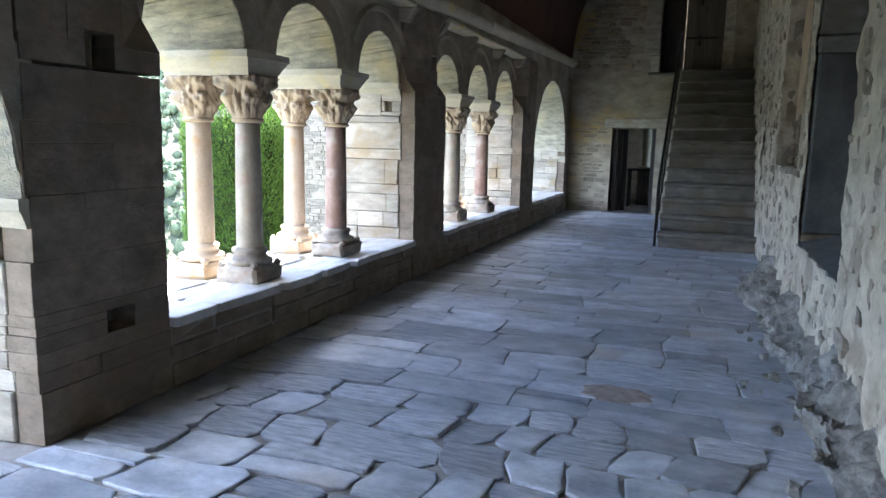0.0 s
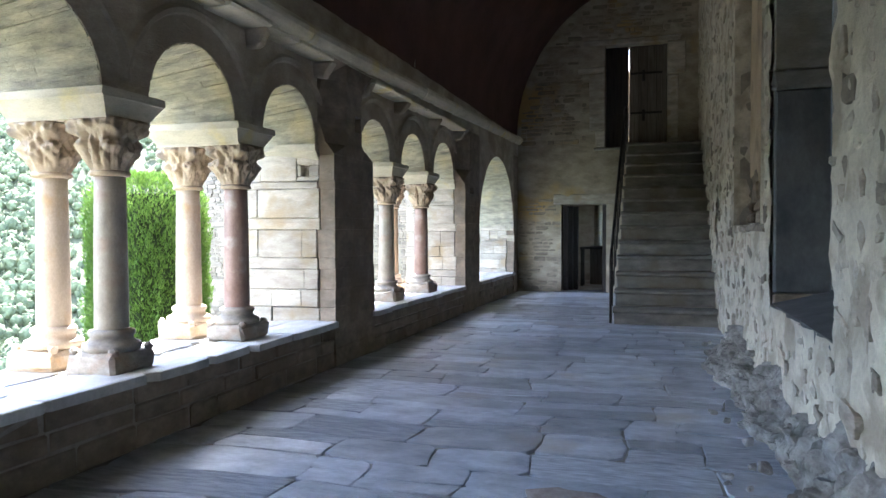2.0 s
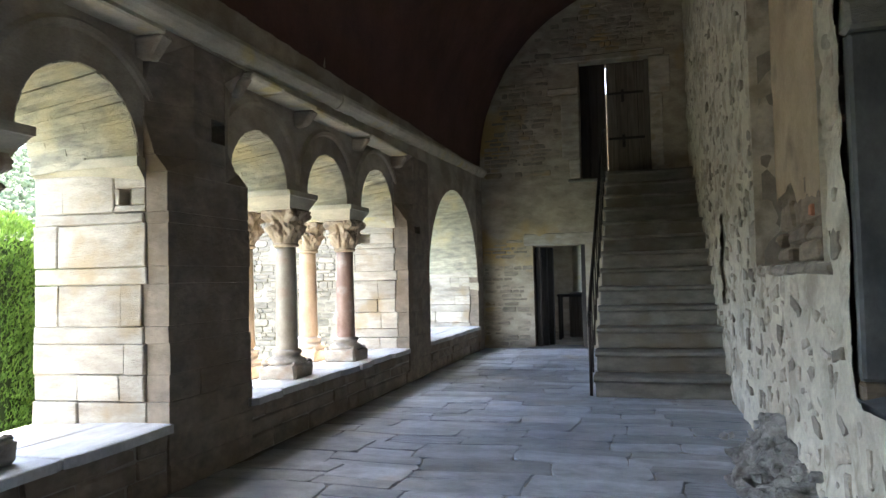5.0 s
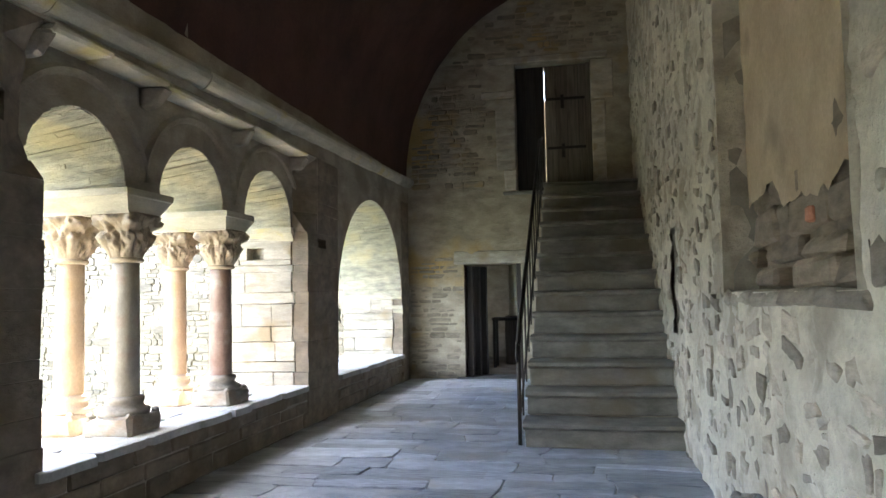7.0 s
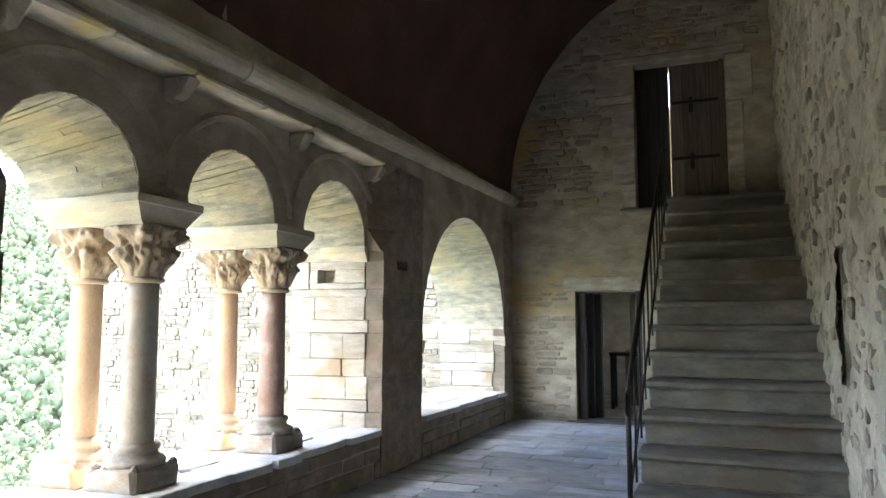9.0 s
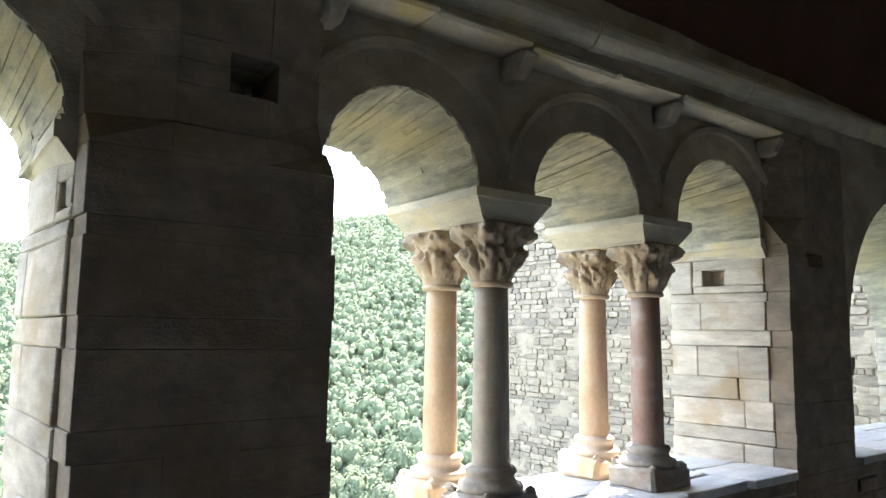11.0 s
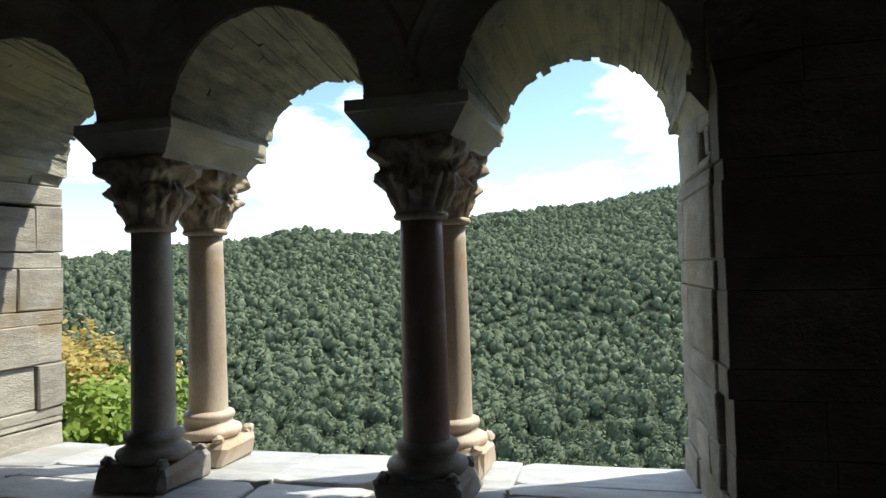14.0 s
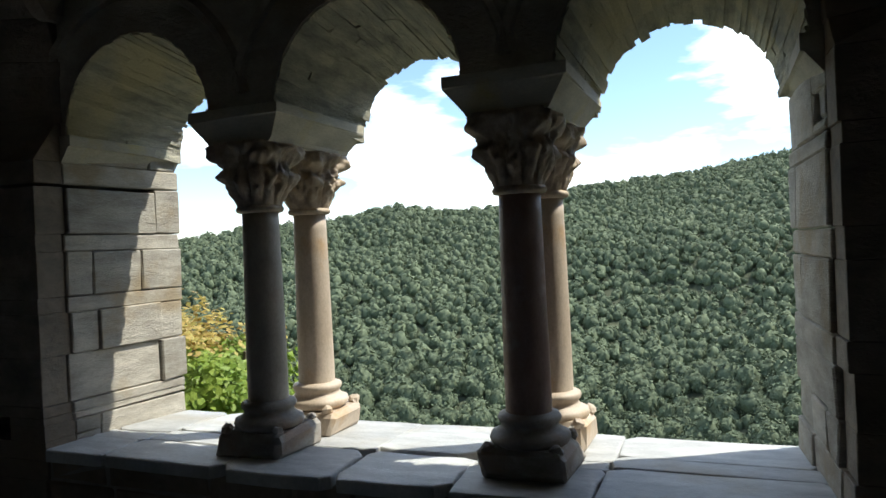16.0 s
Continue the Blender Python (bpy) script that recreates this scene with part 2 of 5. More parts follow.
def piece(name, verts, faces, mat, parent=None, label="", smooth=False):
    ob = new(name, mesh_of(name, verts, faces, mat, smooth))
    ob.parent = parent
    if label:
        ob["label"] = label
    return ob


def part(name, bm, mat, parent=None, label="", smooth=False):
    bmesh.ops.recalc_face_normals(bm, faces=bm.faces)
    me = bpy.data.meshes.new(name)
    bm.to_mesh(me)
    bm.free()
    me.materials.append(mat)
    if smooth:
        me.polygons.foreach_set("use_smooth", [True] * len(me.polygons))
    ob = new(name, me)
    ob.parent = parent
    if label:
        ob["label"] = label
    return ob


def thing(name, label, category, group="", kind="", at=(0, 0, 0)):
    ob = new(name)
    ob.location = at
    ob.empty_display_size = 0.1
    return tagged(ob, label, category, group, kind)


CUBE_FACES = None


def block(lo, hi, chamfer=0.012, jitter=0.0, rng=random):
    """A stone block with chamfered, slightly uneven edges: vertices and faces."""
    global CUBE_FACES
    corners = [(i, j, k) for i in (0, 1) for j in (0, 1) for k in (0, 1)]
    verts = []
    for c in corners:
        j3 = [rng.uniform(-jitter, jitter) for _ in range(3)]
        for axis in range(3):
            p = []
            for a in range(3):
                v = hi[a] if c[a] else lo[a]
                if a != axis:
                    v += (-chamfer if c[a] else chamfer) * rng.uniform(0.6, 1.5)
                p.append(v + j3[a])
            verts.append(p)
    if CUBE_FACES is None:
        faces, ind = [], {(c, a): n * 3 + a for n, c in enumerate(corners) for a in range(3)}
        for axis in range(3):
            u, w = [a for a in range(3) if a != axis]
            for s in (0, 1):
                ring = []
                for pu, pw in ((0, 0), (1, 0), (1, 1), (0, 1)):
                    c = [0, 0, 0]
                    c[axis], c[u], c[w] = s, pu, pw
                    ring.append(ind[(tuple(c), axis)])
                faces.append(ring)
        for axis in range(3):
            u, w = [a for a in range(3) if a != axis]
            for su in (0, 1):
                for sw in (0, 1):
                    c0, c1 = [0, 0, 0], [0, 0, 0]
                    c0[u] = c1[u] = su
                    c0[w] = c1[w] = sw
                    c1[axis] = 1
                    faces.append([ind[(tuple(c0), u)], ind[(tuple(c1), u)], ind[(tuple(c1), w)], ind[(tuple(c0), w)]])
        for c in corners:
            faces.append([ind[(c, 0)], ind[(c, 1)], ind[(c, 2)]])
        unit = [[0.5 - (0.4 if a != ax else 0.5) * (1 if not c[a] else -1) for a in range(3)] for c in corners for ax in range(3)]
        fixed = []
        for f in faces:
            p = [Vector(unit[i]) for i in f]
            nrm = (p[1] - p[0]).cross(p[2] - p[0])
            mid = sum(p, Vector()) / len(p) - Vector((0.5, 0.5, 0.5))
            fixed.append(tuple(f) if nrm.dot(mid) > 0 else tuple(reversed(f)))
        CUBE_FACES = fixed
    return verts, CUBE_FACES


def stone(outline, put, low, high, bevel=0.015, rng=random):
    """A flat stone of that outline (plane points, turning left); put(u, v, h) gives its place. The edge is rounded off."""
    n = len(outline)
    cu, cv = sum(p[0] for p in outline) / n, sum(p[1] for p in outline) / n
    verts = []
    for inset, h in ((0, low), (0, high - bevel * 0.8), (bevel * 0.5, high - bevel * 0.2), (bevel * 1.6, high)):
        for u, v in outline:
            d = math.hypot(u - cu, v - cv) or 1
            k = 1 - inset / d
            verts.append(put(cu + (u - cu) * k, cv + (v - cv) * k, h))
    faces = []
    for ring in range(3):
        for i in range(n):
            j = (i + 1) % n
            faces.append((ring * n + i, ring * n + j, ring * n + n + j, ring * n + n + i))
    faces.append(tuple(range(3 * n, 4 * n)))
    return verts, faces


def rough_outline(u0, u1, v0, v1, wobble, rng, cut=0.15):
    """A worn four-sided outline with knocked-off corners."""
    w, h = u1 - u0, v1 - v0
    c = min(w, h) * cut
    pts = []
    for (x, y), (dx, dy) in (((u0, v0), (1, 0)), ((u1, v0), (0, 1)), ((u1, v1), (-1, 0)), ((u0, v1), (0, -1))):
        side = w if dx else h
        back = (-dy, dx)
        e1, e2 = c * rng.uniform(0.2, 1.3), c * rng.uniform(0.2, 1.3)
        pts.append((x + back[0] * e1, y + back[1] * e1))
        pts.append((x + dx * e2, y + dy * e2))
        pts.append((x + dx * side * rng.uniform(0.4, 0.6), y + dy * side * rng.uniform(0.4, 0.6)))
    return [(x + rng.uniform(-wobble, wobble), y + rng.uniform(-wobble, wobble)) for x, y in pts]


def box(bm, lo, hi):
    vs = [bm.verts.new((x, y, z)) for x in (lo[0], hi[0]) for y in (lo[1], hi[1]) for z in (lo[2], hi[2])]
    for f in ((0, 1, 3, 2), (4, 6, 7, 5), (0, 4, 5, 1), (2, 3, 7, 6), (0, 2, 6, 4), (1, 5, 7, 3)):
        bm.faces.new([vs[i] for i in f])


def wavy_sheet(name, put, u0, u1, v0, v1, step, mat, parent=None, amount=0.02, scale=2.0, holes=()):
    """A wall skin of small uneven facets, with rectangular openings left free."""
    us = sorted({round(u0 + (u1 - u0) * i / max(1, round((u1 - u0) / step)), 4) for i in range(max(1, round((u1 - u0) / step)) + 1)} | {c for h in holes for c in h[:2] if u0 <= c <= u1})
    vs = sorted({round(v0 + (v1 - v0) * i / max(1, round((v1 - v0) / step)), 4) for i in range(max(1, round((v1 - v0) / step)) + 1)} | {c for h in holes for c in h[2:] if v0 <= c <= v1})
    verts = [put(u, v, amount * noise.fractal(Vector((u * scale, v * scale, 3.7)), 0.8, 2.1, 4)) for u in us for v in vs]
    nv, faces = len(vs), []
    for i in range(len(us) - 1):
        for j in range(nv - 1):
            mu, mv = (us[i] + us[i + 1]) / 2, (vs[j] + vs[j + 1]) / 2
            if any(h[0] < mu < h[1] and h[2] < mv < h[3] for h in holes):
                continue
            faces.append((i * nv + j, (i + 1) * nv + j, (i + 1) * nv + j + 1, i * nv + j + 1))
    return piece(name, verts, faces, mat, parent, smooth=True)


def lathe(profile, sides=32, at=(0, 0, 0), wobble=None):
    verts, faces = [], []
    for k, (r, z) in enumerate(profile):
        for i in range(sides):
            a = 2 * math.pi * i / sides
            rr = r * (1 + (wobble(a, z) if wobble else 0))
            verts.append((at[0] + rr * math.cos(a), at[1] + rr * math.sin(a), at[2] + z))
    for k in range(len(profile) - 1):
        for i in range(sides):
            j = (i + 1) % sides
            faces.append((k * sides + i, k * sides + j, (k + 1) * sides + j, (k + 1) * sides + i))
    faces.append(tuple(reversed(range(sides))))
    faces.append(tuple(range((len(profile) - 1) * sides, len(profile) * sides)))
    return verts, faces


def tube(points, r, sides=8):
    verts, faces = [], []
    for i, p in enumerate(points):
        p = Vector(p)
        d = (Vector(points[min(i + 1, len(points) - 1)]) - Vector(points[max(i - 1, 0)])).normalized()
        a = d.orthogonal().normalized() if i == 0 else (a - d * a.dot(d)).normalized()
        b = d.cross(a)
        for k in range(sides):
            t = 2 * math.pi * k / sides
            verts.append(p + a * r * math.cos(t) + b * r * math.sin(t))
    for i in range(len(points) - 1):
        for k in range(sides):
            m = (k + 1) % sides
            faces.append((i * sides + k, i * sides + m, (i + 1) * sides + m, (i + 1) * sides + k))
    faces.append(tuple(reversed(range(sides))))
    faces.append(tuple(range((len(points) - 1) * sides, len(points) * sides)))
    return verts, faces


# ---- the plan ----
XI, XR, XO = -3.02, -3.21, -4.10      # faces of the arcade: pier, recessed bay, outside
XW, YE, YB = 1.09, 18.35, -4.0        # right wall, end wall, wall behind
SILL, SPRING = 0.49, 2.35
NARROW, DROP, SPLAY = 0.045, 0.09, 0.075   # how the arches and jambs close in towards the outside
BEAM_HOLES = [(XI - 0.35, XI + 1, 8.77, 9.00, 2.55, 2.73), (XI - 0.35, XI + 1, 3.50, 3.71, 2.04, 2.26), (XI - 0.35, XI + 1, 3.56, 3.78, 0.52, 0.66),
              (XI - 0.20, XI + 1, 13.80, 14.06, 2.13, 2.24), (-3.78, -3.57, 13.0, 13.62, 1.97, 2.12), (-3.40, -3.31, 7.9, 8.33, 2.02, 2.14)]   # pockets in the piers
PIERS = [(3.07, 4.09), (8.23, 9.27), (13.46, 14.52)]
BAYS = [(4.09, 8.23, (5.43, 6.93)), (9.27, 13.46, (10.54, 12.02))]
RNG = random.Random(11)


def ease(t):
    t = min(1.0, max(0.0, t))
    return t * t * (3 - 2 * t)


def recess(y):
    """How far the upper wall draws back from the pier faces to the arches: 1 in the bays, 0 in the middle of a pier."""
    away = min([0.0 if a <= y <= b else min(abs(y - a), abs(y - b)) for a, b, cols in BAYS])
    return max(0.0, 1 - away / 0.32)


# ---- floor ----
floor = tagged(new("floor"), "worn blue-grey slate flagstones with earth joints", "floor", kind="structure")
wavy_sheet("floor_bed", lambda u, v, h: (u, v, h - 0.011), XO, XW + 0.75, YB, YE + 0.6, 0.10, JOINT, floor, 0.005, 5.0)

# ---- arcade wall ----
arcade = tagged(new("wall_arcade"), "schist arcade wall of round arches on piers and paired columns", "arcade", kind="structure")


def arch_wall(name, y0, y1, arcs, ztop, xi, xo, base, mat):
    """The wall over a row of round arches; arcs are (centre, radius, springing height)."""
    ys = {y0, y1}
    for c, r, s in arcs:
        ys |= {c + r * math.cos(math.pi * k / 28) for k in range(29)}
    ys = sorted(ys)

    def low(y):
        for c, r, s in arcs:
            if abs(y - c) <= r + 1e-6:
                return s + math.sqrt(max(0, r * r - (y - c) ** 2))
        return base
    verts, faces = [], []
    for a, b in zip(ys, ys[1:]):
        mid = low((a + b) / 2) > base + 1e-4
        la, lb = (low(a), low(b)) if mid else (base, base)
        k = len(verts)
        for x, d in ((xi, 0), (xo, DROP)):
            verts += [(x, a, la - d), (x, b, lb - d), (x, b, ztop), (x, a, ztop)]
        faces += [(k, k + 3, k + 2, k + 1), (k + 4, k + 5, k + 6, k + 7), (k, k + 1, k + 5, k + 4), (k + 3, k + 7, k + 6, k + 2)]
    bm = bmesh.new()
    vs = [bm.verts.new(v) for v in verts]
    for f in faces:
        bm.faces.new([vs[i] for i in f])
    bmesh.ops.remove_doubles(bm, verts=bm.verts, dist=0.0005)
    return part(name, bm, mat, arcade)


def voussoirs(c, r, s, xi, xo, count, thick, rng, host, hood=True):
    """Thin rough slabs set on edge round an arch, in two to four lengths through the wall."""
    cutsa = [0.0]
    while cutsa[-1] < math.pi - 0.03:
        cutsa.append(cutsa[-1] + math.pi / count * rng.uniform(0.45, 1.6))
    cutsa = [a * math.pi / cutsa[-1] for a in cutsa]
    for k in range(len(cutsa) - 1):
        a0, a1 = cutsa[k] - 0.001, cutsa[k + 1] + 0.001
        rr, ro = r - 0.008 + rng.uniform(-0.005, 0.004), r + thick * rng.uniform(0.8, 1.1)
        cuts = [xi - rng.uniform(0.0, 0.012)] + sorted(xi + (xo - xi) * rng.uniform(0.18, 0.85) for _ in range(rng.choice((1, 1, 2, 2)))) + [xo - rng.uniform(-0.015, 0.025)]
        for q in range(len(cuts) - 1):
            xa, xb = cuts[q] - (0.002 if q else 0), cuts[q + 1] + (0.002 if q < len(cuts) - 2 else 0)
            if xa - xb < 0.03:
                continue
            d = rng.uniform(-0.003, 0.003)
            tail = rng.uniform(-0.014, 0.008) if q == len(cuts) - 2 else 0.0
            verts = []
            for x, jag in ((xa, 0.0), (xb, tail)):
                t = (x - xi) / (xo - xi)
                for ang, rad in ((a0, rr + d + jag + rng.uniform(-0.004, 0.004)), (a1, rr + d + jag + rng.uniform(-0.006, 0.006)), (a1, ro), (a0, ro)):
                    rad -= NARROW * t
                    verts.append((x, c + rad * math.cos(ang), s - DROP * t + rad * math.sin(ang)))
            piece("voussoir", verts, [(0, 1, 2, 3), (7, 6, 5, 4), (0, 4, 5, 1), (1, 5, 6, 2), (2, 6, 7, 3), (3, 7, 4, 0)], VOUSSOIR, host)
    if hood:
        verts, faces, n = [], [], 28
        for k in range(n + 1):
            a = math.pi * (0.04 + 0.92 * k / n)
            for rad, x in ((r + 0.20, xi), (r + 0.215, xi + 0.026), (r + 0.25, xi + 0.036), (r + 0.28, xi)):
                verts.append((x, c + rad * math.cos(a), s + rad * math.sin(a)))
        for k in range(n):
            for q in range(3):
                faces.append((k * 4 + q, k * 4 + q + 1, k * 4 + q + 5, k * 4 + q + 4))
        piece("hood_mould", verts, faces, WALL, arcade)


def carve(lo, hi, pockets, least=0.025):
    """Cut box-shaped pockets out of a block: the boxes that remain."""
    bits = [(lo, hi)]
    for x0, x1, y0, y1, z0, z1 in pockets:
        rest = []
        for l, h in bits:
            l, h = list(l), list(h)
            if x1 <= l[0] or x0 >= h[0] or y1 <= l[1] or y0 >= h[1] or z1 <= l[2] or z0 >= h[2]:
                rest.append((l, h))
                continue
            for axis, (p, q) in ((2, (z0, z1)), (1, (y0, y1)), (0, (x0, x1))):
                if p > l[axis]:
                    m = list(h)
                    m[axis] = p
                    rest.append((list(l), m))
                    l[axis] = p
                if q < h[axis]:
                    m = list(l)
                    m[axis] = q
                    rest.append((m, list(h)))
                    h[axis] = q
        bits = rest
    return [(l, h) for l, h in bits if all(h[k] - l[k] > least for k in range(3))]


def pier(y0, y1, base, top, rng):
    """A pier of uneven courses: thick ones of two or three blocks, thin ones of one slab; the gallery facing has its
    shade in the colour.
    """
    core = bmesh.new()
    box(core, (XO + 0.14, y0 + 0.18, base), (XI - 0.40, y1 - 0.18, top))
    part("pier_core", core, MORTAR, arcade)
    z, thin = base, False
    while z < top - 0.02:
        h = min(rng.uniform(0.07, 0.14) if thin else rng.uniform(0.17, 0.31), top - z)
        if top - z - h < 0.1:
            h = top - z
        face = XR + rng.uniform(-0.015, 0.03)
        xs = [XO, face, XI]
        if not thin:
            xs.append(XO + (XI - XO) * (rng.uniform(0.18, 0.34) if rng.random() < 0.6 else rng.uniform(0.45, 0.7)))
            if rng.random() < 0.55:
                xs.append(face - rng.uniform(0.15, 0.26))
        xs = sorted(xs)
        xs = [x for i, x in enumerate(xs) if i == 0 or x - xs[i - 1] > 0.12 or x in (XI, face)]
        for a, b in zip(xs, xs[1:]):
            ys = [y0, y1]
            if z + h > 2.25:
                ys = [y0, y0 + 0.32, y1 - 0.32, y1] if y1 - y0 > 0.8 else ys
            elif rng.random() < 0.6:
                ys.insert(1, y0 + (y1 - y0) * rng.uniform(0.3, 0.7))
            for c, d in zip(ys, ys[1:]):
                o = [rng.uniform(-0.012, 0.012) for _ in range(4)]
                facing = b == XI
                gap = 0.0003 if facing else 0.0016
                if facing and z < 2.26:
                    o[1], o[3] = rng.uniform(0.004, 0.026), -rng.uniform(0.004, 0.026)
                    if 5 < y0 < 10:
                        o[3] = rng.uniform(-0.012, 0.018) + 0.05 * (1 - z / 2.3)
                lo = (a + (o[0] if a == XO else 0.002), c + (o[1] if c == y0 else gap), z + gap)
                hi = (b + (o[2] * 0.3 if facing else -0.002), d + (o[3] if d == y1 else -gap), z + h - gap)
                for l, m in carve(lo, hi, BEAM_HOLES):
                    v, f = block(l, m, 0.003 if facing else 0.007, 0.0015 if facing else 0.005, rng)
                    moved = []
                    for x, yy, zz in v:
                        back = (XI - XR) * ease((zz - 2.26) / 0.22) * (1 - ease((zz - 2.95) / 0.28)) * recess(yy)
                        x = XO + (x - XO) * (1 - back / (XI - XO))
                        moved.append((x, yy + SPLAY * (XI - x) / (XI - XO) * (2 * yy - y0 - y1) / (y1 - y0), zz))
                    piece("block", moved, f, PIER_FACE_SHADED if facing else PIER, arcade)
        z += h
        thin = not thin if rng.random() < 0.75 else False


def jamb_impost(y, side, z, xi, xo, depth=0.10):
    """The moulded block from which an arch springs at a pier; side is the way it juts."""
    lo, hi = z - 0.16, z
    prof = [(0, lo), (0.02, lo), (depth * 0.85, hi - 0.07), (depth, hi - 0.065), (depth, hi), (0, hi)]
    verts, faces, n = [], [], len(prof)
    for x in (xi + 0.015, (xi + xo) / 2, xo - 0.03):
        for d, zz in prof:
            verts.append((x, y + side * (d - 0.01), zz + RNG.uniform(-0.005, 0.005)))
    for k in range(2):
        for i in range(n):
            j = (i + 1) % n
            faces.append((k * n + i, k * n + j, k * n + n + j, k * n + n + i))
    faces += [tuple(range(n)), tuple(reversed(range(2 * n, 3 * n)))]
    bm = bmesh.new()
    vs = [bm.verts.new(v) for v in verts]
    for f in faces:
        bm.faces.new([vs[i] for i in f])
    part("springer", bm, IMPOST, arcade)


for i, (a, b) in enumerate(PIERS):
    pier(a, b, 0.0, 3.25, random.Random(20 + i))
for n, (a, b, cols) in enumerate(BAYS):
    rng = random.Random(40 + n)
    edges = [(a + 0.04, cols[0] - 0.21), (cols[0] + 0.22, cols[1] - 0.21), (cols[1] + 0.22, b - 0.05)]
    arcs = [((p + q) / 2, (q - p) / 2, SPRING) for p, q in edges]
    host = arch_wall("bay_wall", a, b, arcs, 3.26, XR, XO, SPRING - 0.002, WALL)
    for c, r, s in arcs:
        voussoirs(c, r, s, XR, XO, 40, 0.19, rng, host)
    jamb_impost(a, 1, SPRING, XR, XO)
    jamb_impost(b, -1, SPRING, XR, XO)
    # string course on small corbels
    stops = [a + 0.02, (edges[0][1] + edges[1][0]) / 2, (edges[1][1] + edges[2][0]) / 2, b - 0.02]
    for p, q in zip(stops, stops[1:]):
        m = (p + q) / 2 + rng.uniform(-0.15, 0.15)
        for u, w in ((p + 0.01, m - 0.004), (m + 0.004, q - 0.01)):
            v, f = block((XR - 0.02, u, 3.20 + rng.uniform(-0.006, 0.006)), (XI + 0.05 + rng.uniform(-0.035, 0.015), w, 3.252), 0.016, 0.009, rng)
            piece("string_stone", v, f, IMPOST, arcade)
    for y in stops:
        v, f = block((XR - 0.02, y - 0.075, 3.04), (XI + 0.03, y + 0.075, 3.197), 0.022, 0.01, rng)
        v = [(x - 0.10 * (3.2 - zz) / 0.16 if x > XR + 0.06 else x, y + (yy - y) * (1 - 0.3 * (3.2 - zz) / 0.16), zz) for x, yy, zz in v]
        piece("corbel", v, f, WALL, arcade)

# wide arches at both ends of the run
rng = random.Random(60)
for a, b in ((14.50, 17.84), (-0.20, 3.07)):
    r = (b - a) / 2
    host = arch_wall("end_bay_wall", a, b, [((a + b) / 2, r, 1.36)], 3.25, XI - 0.004, XO, 1.36, WALL)
    voussoirs((a + b) / 2, r, 1.36, XI - 0.004, XO, 52, 0.22, rng, host, hood=False)
    jamb_impost(a, 1, 1.36, XI, XO, 0.06)
    jamb_impost(b, -1, 1.36, XI, XO, 0.06)
pier(17.82, YE, 0.0, 3.25, random.Random(61))
bm = bmesh.new()
box(bm, (XO, YB, 0), (XI, -0.20, 3.25))
part("back_bay_wall", bm, WALL, arcade)
wavy_sheet("upper_wall_face", lambda u, v, h: (XI + 0.012 + h, u, v), YB, YE, 3.255, 3.70, 0.06, WALL, arcade, 0.02, 4)
bm = bmesh.new()
box(bm, (XO, YB, 3.255), (XI - 0.03, YE + 0.6, 8.2))
part("upper_wall", bm, WALL, arcade)

# cornice under the vault, in lengths
PROFILE = [(XI - 0.04, 3.525), (XI + 0.05, 3.545), (XI + 0.085, 3.575), (XI + 0.11, 3.61), (XI + 0.12, 3.65), (XI + 0.115, 3.685), (XI + 0.06, 3.71), (XI - 0.04, 3.72)]
y = YB
while y < YE:
    l = min(RNG.uniform(0.9, 1.9), YE - y)
    if YE - y - l < 0.5:
        l = YE - y
    dx, dz = RNG.uniform(-0.008, 0.008), RNG.uniform(-0.006, 0.006)
    n = len(PROFILE)
    verts = [(px + dx, yy, pz + dz + 0.029 * (max(yy, 8.0) - YE)) for yy in (y + 0.004, y + l - 0.004) for px, pz in PROFILE]
    faces = [(i, (i + 1) % n, n + (i + 1) % n, n + i) for i in range(n)] + [tuple(reversed(range(n))), tuple(range(n, 2 * n))]
    piece("cornice_stone", verts, faces, IMPOST, arcade)
    y += l

# parapets under the bays
for i, (a, b) in enumerate(((4.09, 8.23), (9.27, 13.46), (14.52, 17.82))):
    rng = random.Random(70 + i)
    bm = bmesh.new()
    box(bm, (XO + 0.02, a, 0), (XI - 0.015, b, 0.43))
    part("parapet_core", bm, MORTAR, arcade)
    z = 0.0
    for h in (0.17, 0.13, 0.13):
        y = a
        while y < b - 0.02:
            l = min(rng.uniform(0.25, 0.75), b - y)
            if b - y - l < 0.12:
                l = b - y
            d = rng.uniform(-0.012, 0.012)
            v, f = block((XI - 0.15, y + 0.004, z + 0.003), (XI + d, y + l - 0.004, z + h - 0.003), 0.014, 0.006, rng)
            # parapet fronts take the same colour with shade painted in
            piece("parapet_stone", v, f, PIER_FACE_SHADED, arcade)
            y += l
        z += h
    # sill slabs, two or three across the depth
    y = a + 0.003
    while y < b - 0.02:
        l = min(rng.uniform(0.34, 0.95), b - 0.003 - y)
        if b - y - l < 0.2:
            l = b - 0.003 - y
        cuts = sorted([XO - 0.03] + [XO + (XI - XO) * rng.uniform(0.25, 0.75) for _ in range(rng.choice((1, 2, 2)))] + [XI + 0.05 + rng.uniform(-0.03, 0.02)])
        for p, q in zip(cuts, cuts[1:]):
            if q - p < 0.08:
                continue
            o = rough_outline(p + 0.004, q - 0.004, y + 0.003, y + l - 0.003, 0.016, rng, 0.16)
            top = rng.uniform(-0.004, 0.004)
            v, f = stone(o, lambda u, w, h: (u, w, h - 0.035 * max(0, XI - 0.3 - u)), 0.425, SILL + top, 0.012, rng)
            piece("sill_slab", v, f, SILLSTONE, arcade)
        y += l

# ---- columns ----


